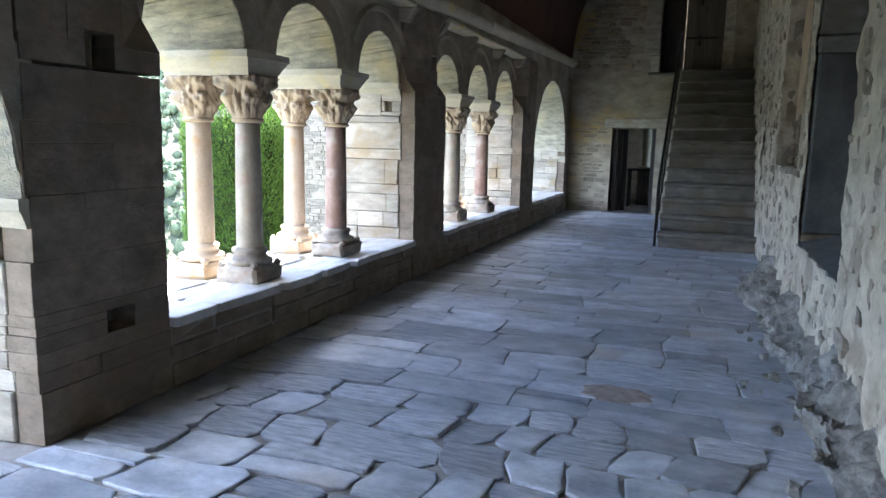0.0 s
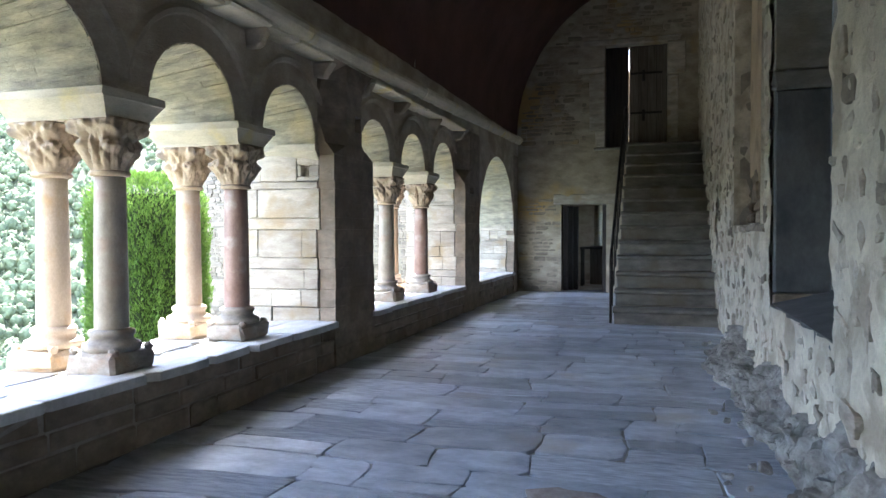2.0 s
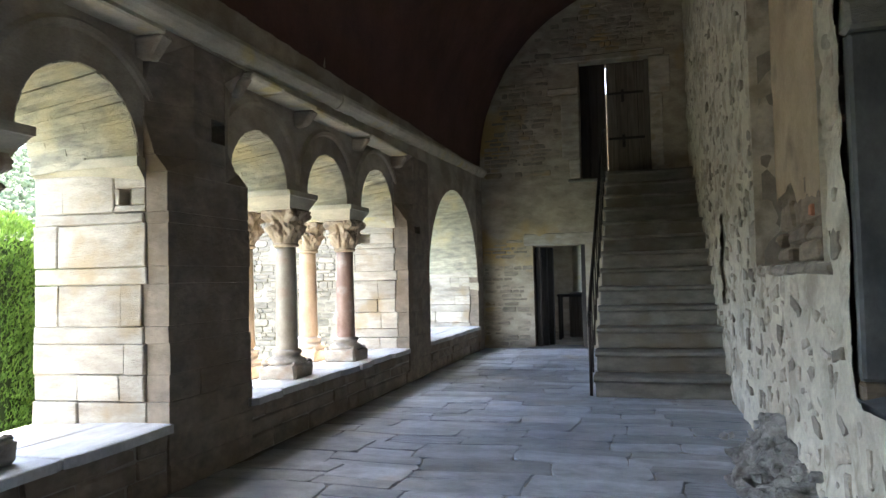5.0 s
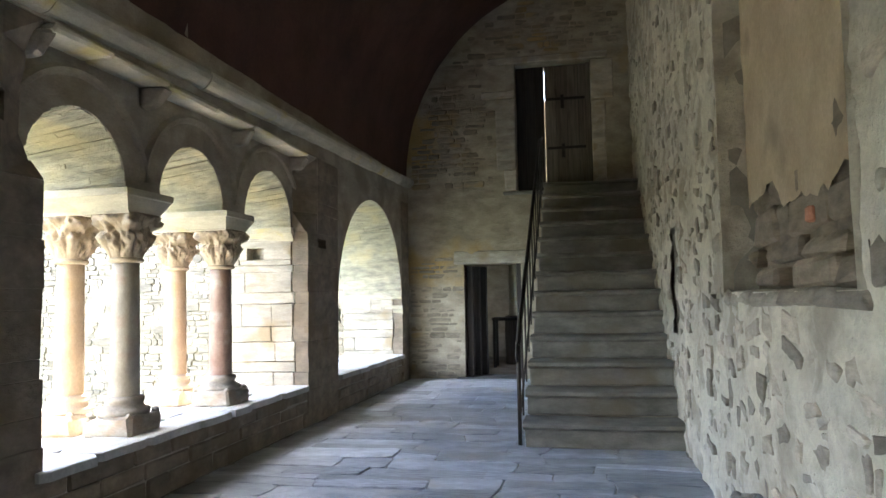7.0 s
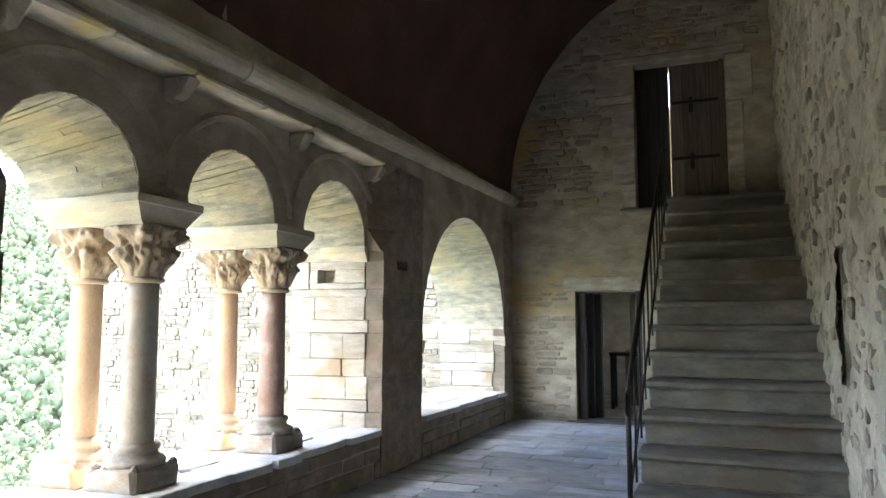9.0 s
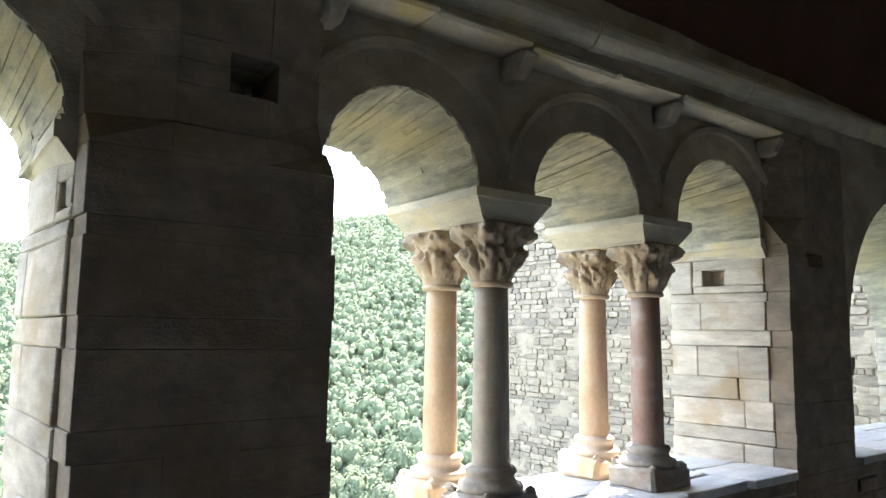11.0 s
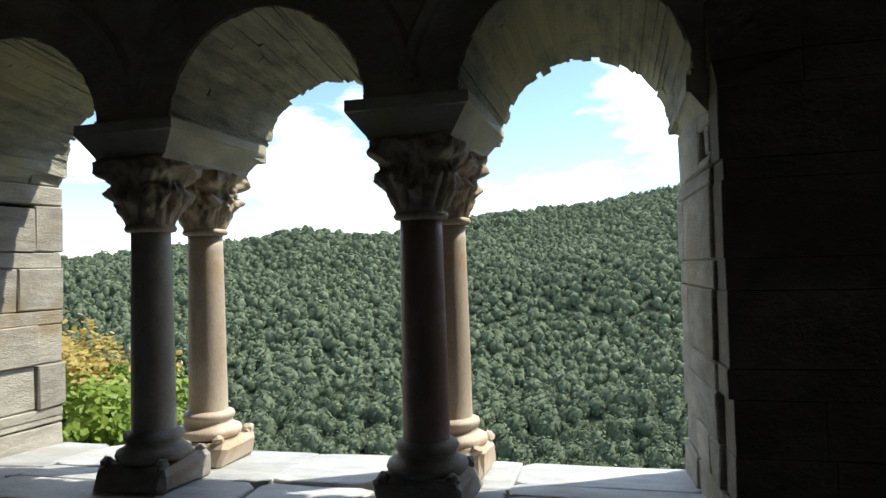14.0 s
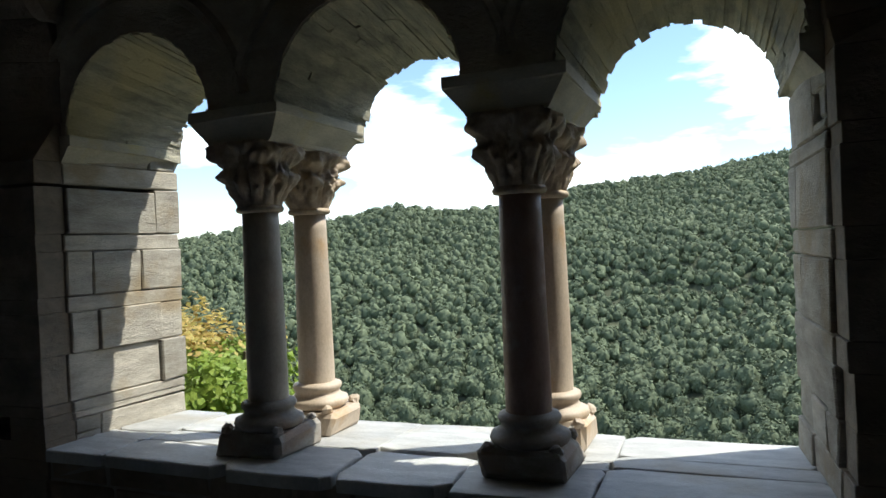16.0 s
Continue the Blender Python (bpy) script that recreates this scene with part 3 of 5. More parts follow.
def capital(seed, mat, parent, z0, z1, cx, cy):
    """A carved capital: leaves and scrolls below, curled corner beasts above, swelling from round to square."""
    rng = random.Random(seed)
    rows, sides = 44, 112
    kind = seed % 3
    ph, lobes = rng.uniform(0, 6.3), rng.choice((8, 8, 12))
    verts, faces = [], []
    for k in range(rows + 1):
        t = k / rows
        for i in range(sides):
            a = 2 * math.pi * i / sides
            round_r = 0.118 + 0.035 * t
            c, s = abs(math.cos(a)), abs(math.sin(a))
            square = 0.205 / max(c, s)
            w = t ** 1.5
            r = round_r * (1 - w) + min(square, 0.262) * w
            corner = math.exp(-((((a / (math.pi / 2)) % 1) - 0.5) / 0.17) ** 2)
            face = math.exp(-((((a / (math.pi / 2) + 0.5) % 1) - 0.5) / 0.12) ** 2)
            # tall leaves at the foot
            leaf = abs(math.sin(lobes * a / 2 + ph)) ** 0.6
            r += 0.027 * leaf * math.exp(-((t - 0.34) / 0.24) ** 2)
            r -= 0.026 * (1 - leaf) * math.exp(-((t - 0.45) / 0.3) ** 2)
            # beasts at the corners: rump, shoulder and head as swellings
            r += corner * (0.036 * math.exp(-((t - 0.78) / 0.11) ** 2) - 0.045 * math.exp(-((t - 0.62) / 0.06) ** 2) + 0.03 * math.exp(-((t - 0.47) / 0.10) ** 2))
            r += face * (0.035 * math.exp(-((t - 0.90) / 0.07) ** 2) - 0.03 * math.exp(-((t - 0.68) / 0.13) ** 2))
            if kind == 1:
                r += 0.010 * math.sin(16 * a + 26 * t) * math.exp(-((t - 0.5) / 0.25) ** 2)
            elif kind == 2:
                r += 0.012 * math.sin(12 * a - 9 * t * math.cos(2 * a)) * math.exp(-((t - 0.6) / 0.3) ** 2)
            p = Vector((math.cos(a) * 9, math.sin(a) * 9, t * 7 + seed * 3))
            r += (0.030 * noise.fractal(p * 0.5, 0.9, 2.2, 3) + 0.018 * noise.fractal(p * 1.1 + Vector((5, 1, 9)), 0.9, 2.2, 3)) * min(1, t * 3)
            if t > 0.96:
                r = min(square * 0.93, 0.24)
            verts.append((cx + r * math.cos(a), cy + r * math.sin(a), z0 + (z1 - z0) * t))
    for k in range(rows):
        for i in range(sides):
            j = (i + 1) % sides
            faces.append((k * sides + i, k * sides + j, (k + 1) * sides + j, (k + 1) * sides + i))
    faces += [tuple(reversed(range(sides))), tuple(range(rows * sides, (rows + 1) * sides))]
    return piece("capital", verts, faces, mat, parent, "capital carved with leaves and curled beasts", smooth=True)


def column(x, y, mat, foot_mat, words, seed):
    rng = random.Random(seed)
    col = thing("column", words, "column", "paired columns of the arcade", at=(x, y, SILL - 0.012))
    b = SILL - 0.022
    w = 0.212
    # plinth with worn corners
    v, f = block((-w * 0.94, -w, -0.01), (w * 0.94, w, 0.145), 0.026, 0.018, rng)
    foot = piece("plinth", v, f, foot_mat, col)
    prof = [(0.165, 0.135), (0.185, 0.150), (0.194, 0.170), (0.186, 0.192), (0.158, 0.203), (0.140, 0.220), (0.137, 0.238), (0.148, 0.248), (0.153, 0.264), (0.146, 0.280), (0.124, 0.288), (0.116, 0.292)]
    v, f = lathe(prof, 40, wobble=lambda a, z: 0.02 * noise.noise(Vector((3 * math.cos(a), 3 * math.sin(a), z * 8 + seed))))
    piece("base", v, f, foot_mat, col, smooth=True)
    for sx in (-1, 1):
        for sy in (-1, 1):
            v, f = block((sx * 0.160 - 0.03, sy * 0.165 - 0.03, 0.12), (sx * 0.160 + 0.03, sy * 0.165 + 0.03, 0.178), 0.018, 0.006, rng)
            piece("claw", v, f, foot_mat, foot)
    top = 1.815 - SILL + 0.012
    v, f = lathe([(0.114, 0.285)] + [(0.112 - 0.012 * (k / 10) ** 1.4, 0.29 + (top - 0.29) * k / 10) for k in range(11)], 40, wobble=lambda a, z: 0.012 * noise.noise(Vector((2 * math.cos(a), 2 * math.sin(a), z * 2.5 + seed))))
    piece("shaft", v, f, mat, col, smooth=True)
    v, f = lathe([(0.10, top - 0.012), (0.125, top - 0.006), (0.133, top + 0.010), (0.125, top + 0.026), (0.112, top + 0.030)], 40)
    top_part = capital(seed, CARVED, col, top + 0.024, 2.185 - SILL + 0.012, 0, 0)
    piece("astragal", v, f, CARVED, top_part, smooth=True)
    return col


GREY, PINK, HONEY, CREAM = MARBLES
FOOT_GREY = material("worn_grey_base_stone", (0.20, 0.18, 0.155), (0.40, 0.37, 0.325), 6, (1, 1, 2), 0.75, 0.8, 0.08, 50, (0.27, 0.20, 0.15), 0.6, 4, depth=0.015)
PAIRS = [(5.43, GREY, "grey marble", CREAM, "cream weathered marble"), (6.93, PINK, "dull pink marble", CREAM, "cream weathered marble"),
         (10.54, GREY, "grey veined marble", HONEY, "honey-stained marble"), (12.02, PINK, "pink and grey marble", HONEY, "honey-stained marble")]
for i, (y, near, words1, far, words2) in enumerate(PAIRS):
    column(-3.35, y, near, FOOT_GREY, words1 + " column with carved capital on the parapet", 3 + 2 * i)
    column(-3.85, y, far, CREAM, words2 + " column with carved capital on the outer sill", 4 + 2 * i)
    # the long impost block over each pair
    z0, z1, hx0, hx1 = 2.175, SPRING + 0.01, XO + 0.03, XI - 0.12
    rings = [(0.05, 0.20, z0), (0.05, 0.205, z0 + 0.02), (-0.0, 0.285, z1 - 0.06), (-0.008, 0.292, z1 - 0.052), (-0.008, 0.292, z1)]
    rng = random.Random(90 + i)
    verts, faces = [], []
    for inset, half, z in rings:
        n0 = len(verts)
        for u, w in ((hx0 + inset, -half), (hx0 * 0.6 + hx1 * 0.4, -half), (hx1 - inset, -half), (hx1 - inset, 0), (hx1 - inset, half), (hx0 * 0.5 + hx1 * 0.5, half), (hx0 + inset, half), (hx0 + inset, 0)):
            verts.append((u + rng.uniform(-0.006, 0.006), y + w + rng.uniform(-0.006, 0.006), z))
    for k in range(len(rings) - 1):
        for q in range(8):
            faces.append((k * 8 + q, k * 8 + (q + 1) % 8, k * 8 + 8 + (q + 1) % 8, k * 8 + 8 + q))
    faces += [tuple(reversed(range(8))), tuple(range(32, 40))]
    tagged(piece("impost_block", verts, faces, IMPOST), "pale limestone impost block spanning two capitals", "impost", "impost blocks")

# ---- ceiling: a dark barrel vault ----
cx, cz, r = 0.62, 3.74, 3.66
verts, faces, n = [], [], 40
a0, a1 = math.pi - 0.004, math.acos((XW + 0.05 - cx) / r)
ys = [YB + (YE - YB) * k / 60 for k in range(61)]
for y in ys:
    verts.append((XI - 0.02, y, 3.3))
    for k in range(n + 1):
        a = a0 + (a1 - a0) * k / n
        q = r + 0.02 * noise.fractal(Vector((a * 5, y * 1.2, 0)), 0.9, 2, 3)
        verts.append((cx + q * math.cos(a), y, cz + q * math.sin(a)))
for j in range(60):
    for k in range(n + 1):
        faces.append((j * (n + 2) + k, j * (n + 2) + k + 1, (j + 1) * (n + 2) + k + 1, (j + 1) * (n + 2) + k))
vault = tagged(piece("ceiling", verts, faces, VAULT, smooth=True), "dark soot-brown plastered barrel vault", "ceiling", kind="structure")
roof = bmesh.new()
box(roof, (XO, YB - 0.5, 8.2), (XW + 1.0, YE + 0.6, 8.5))
tagged(part("roof_mass", roof, WALL), "stone mass over the vault", "roof", kind="structure")


def wall_mass(name, parent, mat, u0, u1, v0, v1, holes, put0, put1):
    """Solid wall between two planes, left open at the holes."""
    us = sorted({u0, u1} | {c for h in holes for c in h[:2]})
    vs = sorted({v0, v1} | {c for h in holes for c in h[2:]})
    bm = bmesh.new()
    for a, b in zip(us, us[1:]):
        for c, d in zip(vs, vs[1:]):
            mu, mv = (a + b) / 2, (c + d) / 2
            if any(h[0] < mu < h[1] and h[2] < mv < h[3] for h in holes):
                continue
            p, q = put0(a, c), put1(b, d)
            box(bm, [min(i, j) for i, j in zip(p, q)], [max(i, j) for i, j in zip(p, q)])
    return part(name, bm, mat, parent)


# ---- right wall ----
wall_r = tagged(new("wall_right"), "rough plastered rubble wall with blocked openings", "wall", kind="structure")
NICHE, WIN, SLIT = (8.06, 10.30, 1.49, 4.9), (5.55, 7.72, 0.84, 4.4), (12.75, 13.25, 1.08, 2.15)
HOLES_R = [NICHE, WIN, SLIT]
wavy_sheet("wall_face", lambda u, v, h: (XW - h, u, v), YB, YE, 0.0, 7.5, 0.05, PLASTER, wall_r, 0.034, 4.2, HOLES_R)
wall_mass("wall_body", wall_r, MORTAR, YB, YE, 0.0, 8.2, HOLES_R, lambda u, v: (XW + 0.045, u, v), lambda u, v: (XW + 0.75, u, v))
NICHESTONE = material("niche_rubble", (0.12, 0.094, 0.07), (0.27, 0.215, 0.16), 5, (1, 1, 3), 0.9, 0.9, 0.2, 45)
# blocked niche: ochre plaster over a rough stone foot
wavy_sheet("niche_back", lambda u, v, h: (XW + 0.15 - h, u, v + 0.22 * noise.fractal(Vector((u * 1.6, 2.0, 7.0)), 0.8, 2.3, 4) * max(0.0, 1 - (v - 1.98) / 0.5)), NICHE[0], NICHE[1], 1.98, NICHE[3], 0.05, OCHRE, wall_r, 0.015, 2)
wavy_sheet("niche_foot", lambda u, v, h: (XW + 0.19 - h, u, v), NICHE[0], NICHE[1], NICHE[2], 2.60, 0.07, NICHESTONE, wall_r, 0.05, 4)
rng = random.Random(81)
for z0, h, out in ((1.50, 0.12, 0.045), (1.63, 0.12, 0.125), (1.76, 0.20, 0.145), (1.97, 0.15, 0.155)):
    y = NICHE[0] + 0.02
    while y < NICHE[1] - 0.15:
        l = min(rng.uniform(0.22, 0.7), NICHE[1] - 0.02 - y)
        if rng.random() < 0.8:
            v, f = block((XW + out + rng.uniform(0, 0.03), y, z0 + rng.uniform(0, 0.02)), (XW + 0.25, y + l - 0.012, z0 + h), 0.022, 0.018, rng)
            piece("niche_stone", v, f, NICHESTONE, wall_r)
        y += l
y = NICHE[0] - 0.04
while y < NICHE[1]:
    l = min(rng.uniform(0.25, 0.6), NICHE[1] + 0.03 - y)
    v, f = block((XW - 0.012 + rng.uniform(-0.012, 0.012), y, NICHE[2] - 0.07 + rng.uniform(-0.02, 0.02)), (XW + 0.2, y + l - 0.008, NICHE[2] + rng.uniform(-0.005, 0.012)), 0.018, 0.014, rng)
    piece("ledge_stone", v, f, RUBBLE, wall_r)
    y += l
BRICK = material("old_red_brick", (0.30, 0.12, 0.07), (0.42, 0.19, 0.12), 14, rough=0.95, bump=0.8)
v, f = block((XW + 0.135, 9.02, 1.80), (XW + 0.2, 9.11, 1.88), 0.012, 0.008, rng)
piece("brick", v, f, BRICK, wall_r)
for y0, s in ((NICHE[0], 1), (NICHE[1], -1)):
    wavy_sheet("niche_side", lambda u, v, h: (u, y0 + s * (h + 0.004), v), XW - 0.02, XW + 0.2, NICHE[2], NICHE[3], 0.1, PLASTER, wall_r, 0.02, 3)
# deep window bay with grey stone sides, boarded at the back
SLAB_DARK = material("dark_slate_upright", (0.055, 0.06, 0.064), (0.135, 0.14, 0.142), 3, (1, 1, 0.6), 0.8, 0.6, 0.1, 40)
window_bay = tagged(new("window_1"), "deep blocked window bay with dark slate sides", "window", kind="structure")
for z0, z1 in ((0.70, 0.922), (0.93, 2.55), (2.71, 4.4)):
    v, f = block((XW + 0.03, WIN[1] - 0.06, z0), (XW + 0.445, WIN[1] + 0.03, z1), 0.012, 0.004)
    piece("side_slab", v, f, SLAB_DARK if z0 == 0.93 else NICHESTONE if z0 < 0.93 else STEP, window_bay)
v, f = block((XW + 0.02, WIN[1] - 0.10, 2.555), (XW + 0.455, WIN[1] + 0.03, 2.705), 0.018, 0.006)
piece("lintel_end", v, f, STEP, window_bay)
# stone frame, slate panels and a transom at the back of the bay
for y0, y1, near in ((7.28, 7.655, 0.47), (6.28, 6.56, 0.50), (5.55, 5.86, 0.44)):
    v, f = block((XW + near, y0, 0.93), (XW + 0.70, y1, 4.4), 0.018, 0.006)
    piece("frame_post", v, f, STEP, window_bay)
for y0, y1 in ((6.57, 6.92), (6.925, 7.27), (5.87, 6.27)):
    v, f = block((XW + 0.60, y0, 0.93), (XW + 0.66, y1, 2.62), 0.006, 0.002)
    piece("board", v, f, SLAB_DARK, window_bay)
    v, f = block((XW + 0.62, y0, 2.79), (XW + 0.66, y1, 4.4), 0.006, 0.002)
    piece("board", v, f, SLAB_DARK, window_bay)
for y0, y1 in ((6.57, 7.27), (5.87, 6.27)):
    v, f = block((XW + 0.53, y0, 2.625), (XW + 0.69, y1, 2.785), 0.014, 0.004)
    piece("transom", v, f, STEP, window_bay)
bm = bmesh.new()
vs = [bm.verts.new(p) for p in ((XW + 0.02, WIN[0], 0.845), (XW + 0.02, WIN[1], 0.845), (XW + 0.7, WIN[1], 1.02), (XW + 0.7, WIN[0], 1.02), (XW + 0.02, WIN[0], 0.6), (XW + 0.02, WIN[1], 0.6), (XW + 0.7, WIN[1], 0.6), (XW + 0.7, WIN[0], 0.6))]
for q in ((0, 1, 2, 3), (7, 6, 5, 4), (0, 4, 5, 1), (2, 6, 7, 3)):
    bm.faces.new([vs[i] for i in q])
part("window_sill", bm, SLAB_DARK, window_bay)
# slot for a lost beam
wavy_sheet("slot_back", lambda u, v, h: (XW + 0.32 - h, u, v), SLIT[0], SLIT[1], SLIT[2], SLIT[3], 0.08, RUBBLE, wall_r, 0.05, 4)
for z0 in (1.40, 1.72):
    v, f = block((XW + 0.05, SLIT[0] - 0.02, z0), (XW + 0.34, SLIT[1] + 0.02, z0 + 0.16), 0.02, 0.01)
    piece("rubble_stone", v, f, RUBBLE, wall_r)

# ---- end wall ----
wall_e = tagged(new("wall_end"), "coursed rubble end wall with ochre plaster remains", "wall", kind="structure")
LOW, UP = (-1.98, -0.93, 0.0, 2.09), (-0.965, 0.41, 3.40, 5.77)
wavy_sheet("wall_face", lambda u, v, h: (u, YE - h, v), XI - 0.3, XW + 0.05, 0.0, 7.6, 0.08, ENDWALL, wall_e, 0.035, 3, [LOW, UP])
wall_mass("wall_body", wall_e, ENDWALL, XO, XW + 0.8, 0.0, 8.2, [LOW, UP], lambda u, v: (u, YE + 0.04, v), lambda u, v: (u, YE + 0.6, v))
v, f = block((LOW[0] - 0.18, YE - 0.03, 2.085), (LOW[1] + 0.25, YE + 0.3, 2.33), 0.02, 0.008)
piece("lintel", v, f, PIER, wall_e, "grey slate lintel over the low door")
v, f = block((UP[0] - 0.5, YE - 0.03, 5.765), (UP[1] + 0.3, YE + 0.3, 5.90), 0.02, 0.008)
piece("lintel", v, f, PIER, wall_e)
for z0, z1, w in ((3.42, 3.80, 0.22), (3.81, 5.12, 0.36), (5.13, 5.28, 0.62)):
    v, f = block((UP[0] - w, YE - 0.035, z0), (UP[0] + 0.0, YE + 0.4, z1), 0.02, 0.008)
    piece("jamb_stone", v, f, PIER, wall_e)
for z0, z1, w in ((3.42, 5.0, 0.25), (5.02, 5.75, 0.4)):
    v, f = block((UP[1], YE - 0.03, z0), (UP[1] + w, YE + 0.4, z1), 0.02, 0.008)
    piece("jamb_stone", v, f, PIER, wall_e)
v, f = block((UP[0] - 0.25, YE - 0.05, 3.33), (UP[1] + 0.1, YE + 0.5, 3.40), 0.015, 0.005)
piece("door_sill", v, f, STEP, wall_e)

# wall behind the camera
bm = bmesh.new()
box(bm, (XO, YB - 0.5, 0), (XW + 0.8, YB, 8.2))
tagged(part("wall_back", bm, WALL), "plain stone wall closing the gallery", "wall", kind="structure")

# ---- stairs ----
stairs = thing("staircase", "straight flight of thirteen worn grey stone steps against the wall", "staircase", at=(0.33, 12.56, 0))
X0, X1, Y0, RISE, RUN = -0.43, XW + 0.03, 12.56, 0.2585, 0.389
rng = random.Random(5)
for i in range(13):
    y, z = Y0 + RUN * i, RISE * i
    # riser stones
    cut = rng.uniform(-0.1, 0.8)
    for a, b in ((X0 + 0.015, cut), (cut, X1)) if rng.random() < 0.3 else ((X0 + 0.015, X1),):
        v, f = block((a + 0.002 - 0.33, y + 0.045 - Y0, z + 0.0), (b - 0.002 - 0.33, y + RUN + 0.03 - Y0, z + RISE - 0.06), 0.010, 0.006, rng)
        piece("riser", v, f, STEP, stairs)
    # worn tread, hollowed in the middle
    n, verts, faces = 10, [], []
    for k in range(n + 1):
        x = X0 + (X1 - X0) * k / n
        sag = 0.014 * math.sin(math.pi * k / n) * rng.uniform(0.6, 1.3)
        j = rng.uniform(-0.008, 0.008)
        for yy, zz in ((y + 0.004 + j, z + RISE - 0.075), (y - 0.024 + j, z + RISE - 0.045 - sag * 0.4), (y - 0.014 + j, z + RISE - 0.014 - sag), (y + 0.022 + j, z + RISE - sag), (y + RUN + 0.03, z + RISE - sag * 0.3), (y + RUN + 0.03, z + RISE - 0.05)):
            verts.append((x - 0.33, yy - Y0, zz))
    for k in range(n):
        for q in range(6):
            faces.append((k * 6 + q, k * 6 + (q + 1) % 6, k * 6 + 6 + (q + 1) % 6, k * 6 + 6 + q))
    faces += [tuple(range(6)), tuple(reversed(range(n * 6, n * 6 + 6)))]
    bm = bmesh.new()
    vs = [bm.verts.new(p) for p in verts]
    for q in faces:
        bm.faces.new([vs[k] for k in q])
    part("tread", bm, STEP, stairs)
line = [(0.08, 0.0)]
for i in range(13):
    line += [(RUN * i + 0.08, RISE * (i + 1) - 0.06), (RUN * (i + 1) + 0.08, RISE * (i + 1) - 0.06)]
line = line[:-1] + [(YE - Y0, RISE * 13 - 0.1), (YE - Y0, 0.0)]
bm = bmesh.new()
ends = [[bm.verts.new((x, yy, zz)) for yy, zz in line] for x in (X0 + 0.03 - 0.33, X1 - 0.33)]
for k in range(len(line)):
    m = (k + 1) % len(line)
    bm.faces.new((ends[0][k], ends[0][m], ends[1][m], ends[1][k]))
bm.faces.new(ends[0])
bm.faces.new(list(reversed(ends[1])))
part("stair_core", bm, MORTAR, stairs)
v, f = block((X0 - 0.33, RUN * 13 - 0.0, RISE * 13 - 0.09), (X1 - 0.33, YE - Y0 - 0.02, RISE * 13 - 0.004), 0.01, 0.003)
piece("landing", v, f, STEP, stairs)

rail = thing("stair_rail", "dark wrought-iron stair rail with a curled foot", "railing", at=(-0.47, 12.70, 0))
slope = RISE / RUN


def rail_bar(name, pts, r, label=""):
    v, f = tube(pts, r, 8)
    piece(name, v, f, IRON, rail, label, smooth=True)


rail_bar("newel", [(0, 0, 0), (0, 0, 0.6), (0, 0, 1.02)], 0.021)
rail_bar("handrail", [(0, 0.0, 1.0), (0, 0.25, 1.05 + 0.2 * slope), (0, 4.6, 1.02 + 4.6 * slope), (0, 5.3, 1.02 + 4.9 * slope)], 0.024)
rail_bar("scroll", [(0, 0.0, 1.0)] + [(0, -0.075 + 0.075 * math.cos(t), 0.93 + 0.085 * math.sin(t)) for t in [1.3 + 0.35 * k for k in range(13)]], 0.014)
for k in range(1, 12):
    y = k * 0.45
    rail_bar("baluster", [(0, y, max(0.0, (y - 0.14) * slope) + 0.02), (0, y, 1.01 + y * slope)], 0.010)
rail_bar("lower_rail", [(0, 0.0, 0.22), (0, 5.1, 0.12 + 5.1 * slope)], 0.012)

# ---- upper door: two oak leaves with a slit of daylight between ----
door = tagged(new("door_1"), "old weathered oak double door, closed but for a slit", "door", kind="structure")
for x0, x1, mat in ((UP[0] + 0.02, -0.444, DARKWOOD), (-0.434, UP[1] - 0.02, WOOD)):
    n = 3 if mat is DARKWOOD else 4
    for k in range(n):
        a, b = x0 + (x1 - x0) * k / n, x0 + (x1 - x0) * (k + 1) / n
        v, f = block((a + 0.003, YE + 0.25, 3.42), (b - 0.003, YE + 0.30, 5.75), 0.005, 0.001)
        piece("plank", v, f, mat, door)
for x0, x1 in ((UP[0], -0.444), (-0.434, UP[1])):
    bm = bmesh.new()
    box(bm, (x0, YE + 0.301, 3.40), (x1, YE + 0.33, 5.77))
    part("backing", bm, DARKWOOD, door)
for z in (4.18, 5.10):
    v, f = block((-0.40, YE + 0.225, z), (0.30, YE + 0.252, z + 0.05), 0.006, 0.001)
    strap = piece("hinge_strap", v, f, IRON, door, "black iron strap")
    v, f = block((-0.14, YE + 0.220, z - 0.16), (-0.08, YE + 0.25, z + 0.10), 0.006, 0.001)
    piece("hinge_cross", v, f, IRON, strap)
bm = bmesh.new()
box(bm, (UP[1] - 0.09, YE + 0.2, 3.42), (UP[1] - 0.015, YE + 0.36, 5.76))
part("door_post", bm, WOOD, door)

# added unseen block behind the door: keeps daylight to the top of the slit
bm = bmesh.new()
box(bm, (-2.6, 20.2, 2.8), (1.8, 20.6, 5.55))
part("wall_beyond", bm, OUTWALL, wall_e)

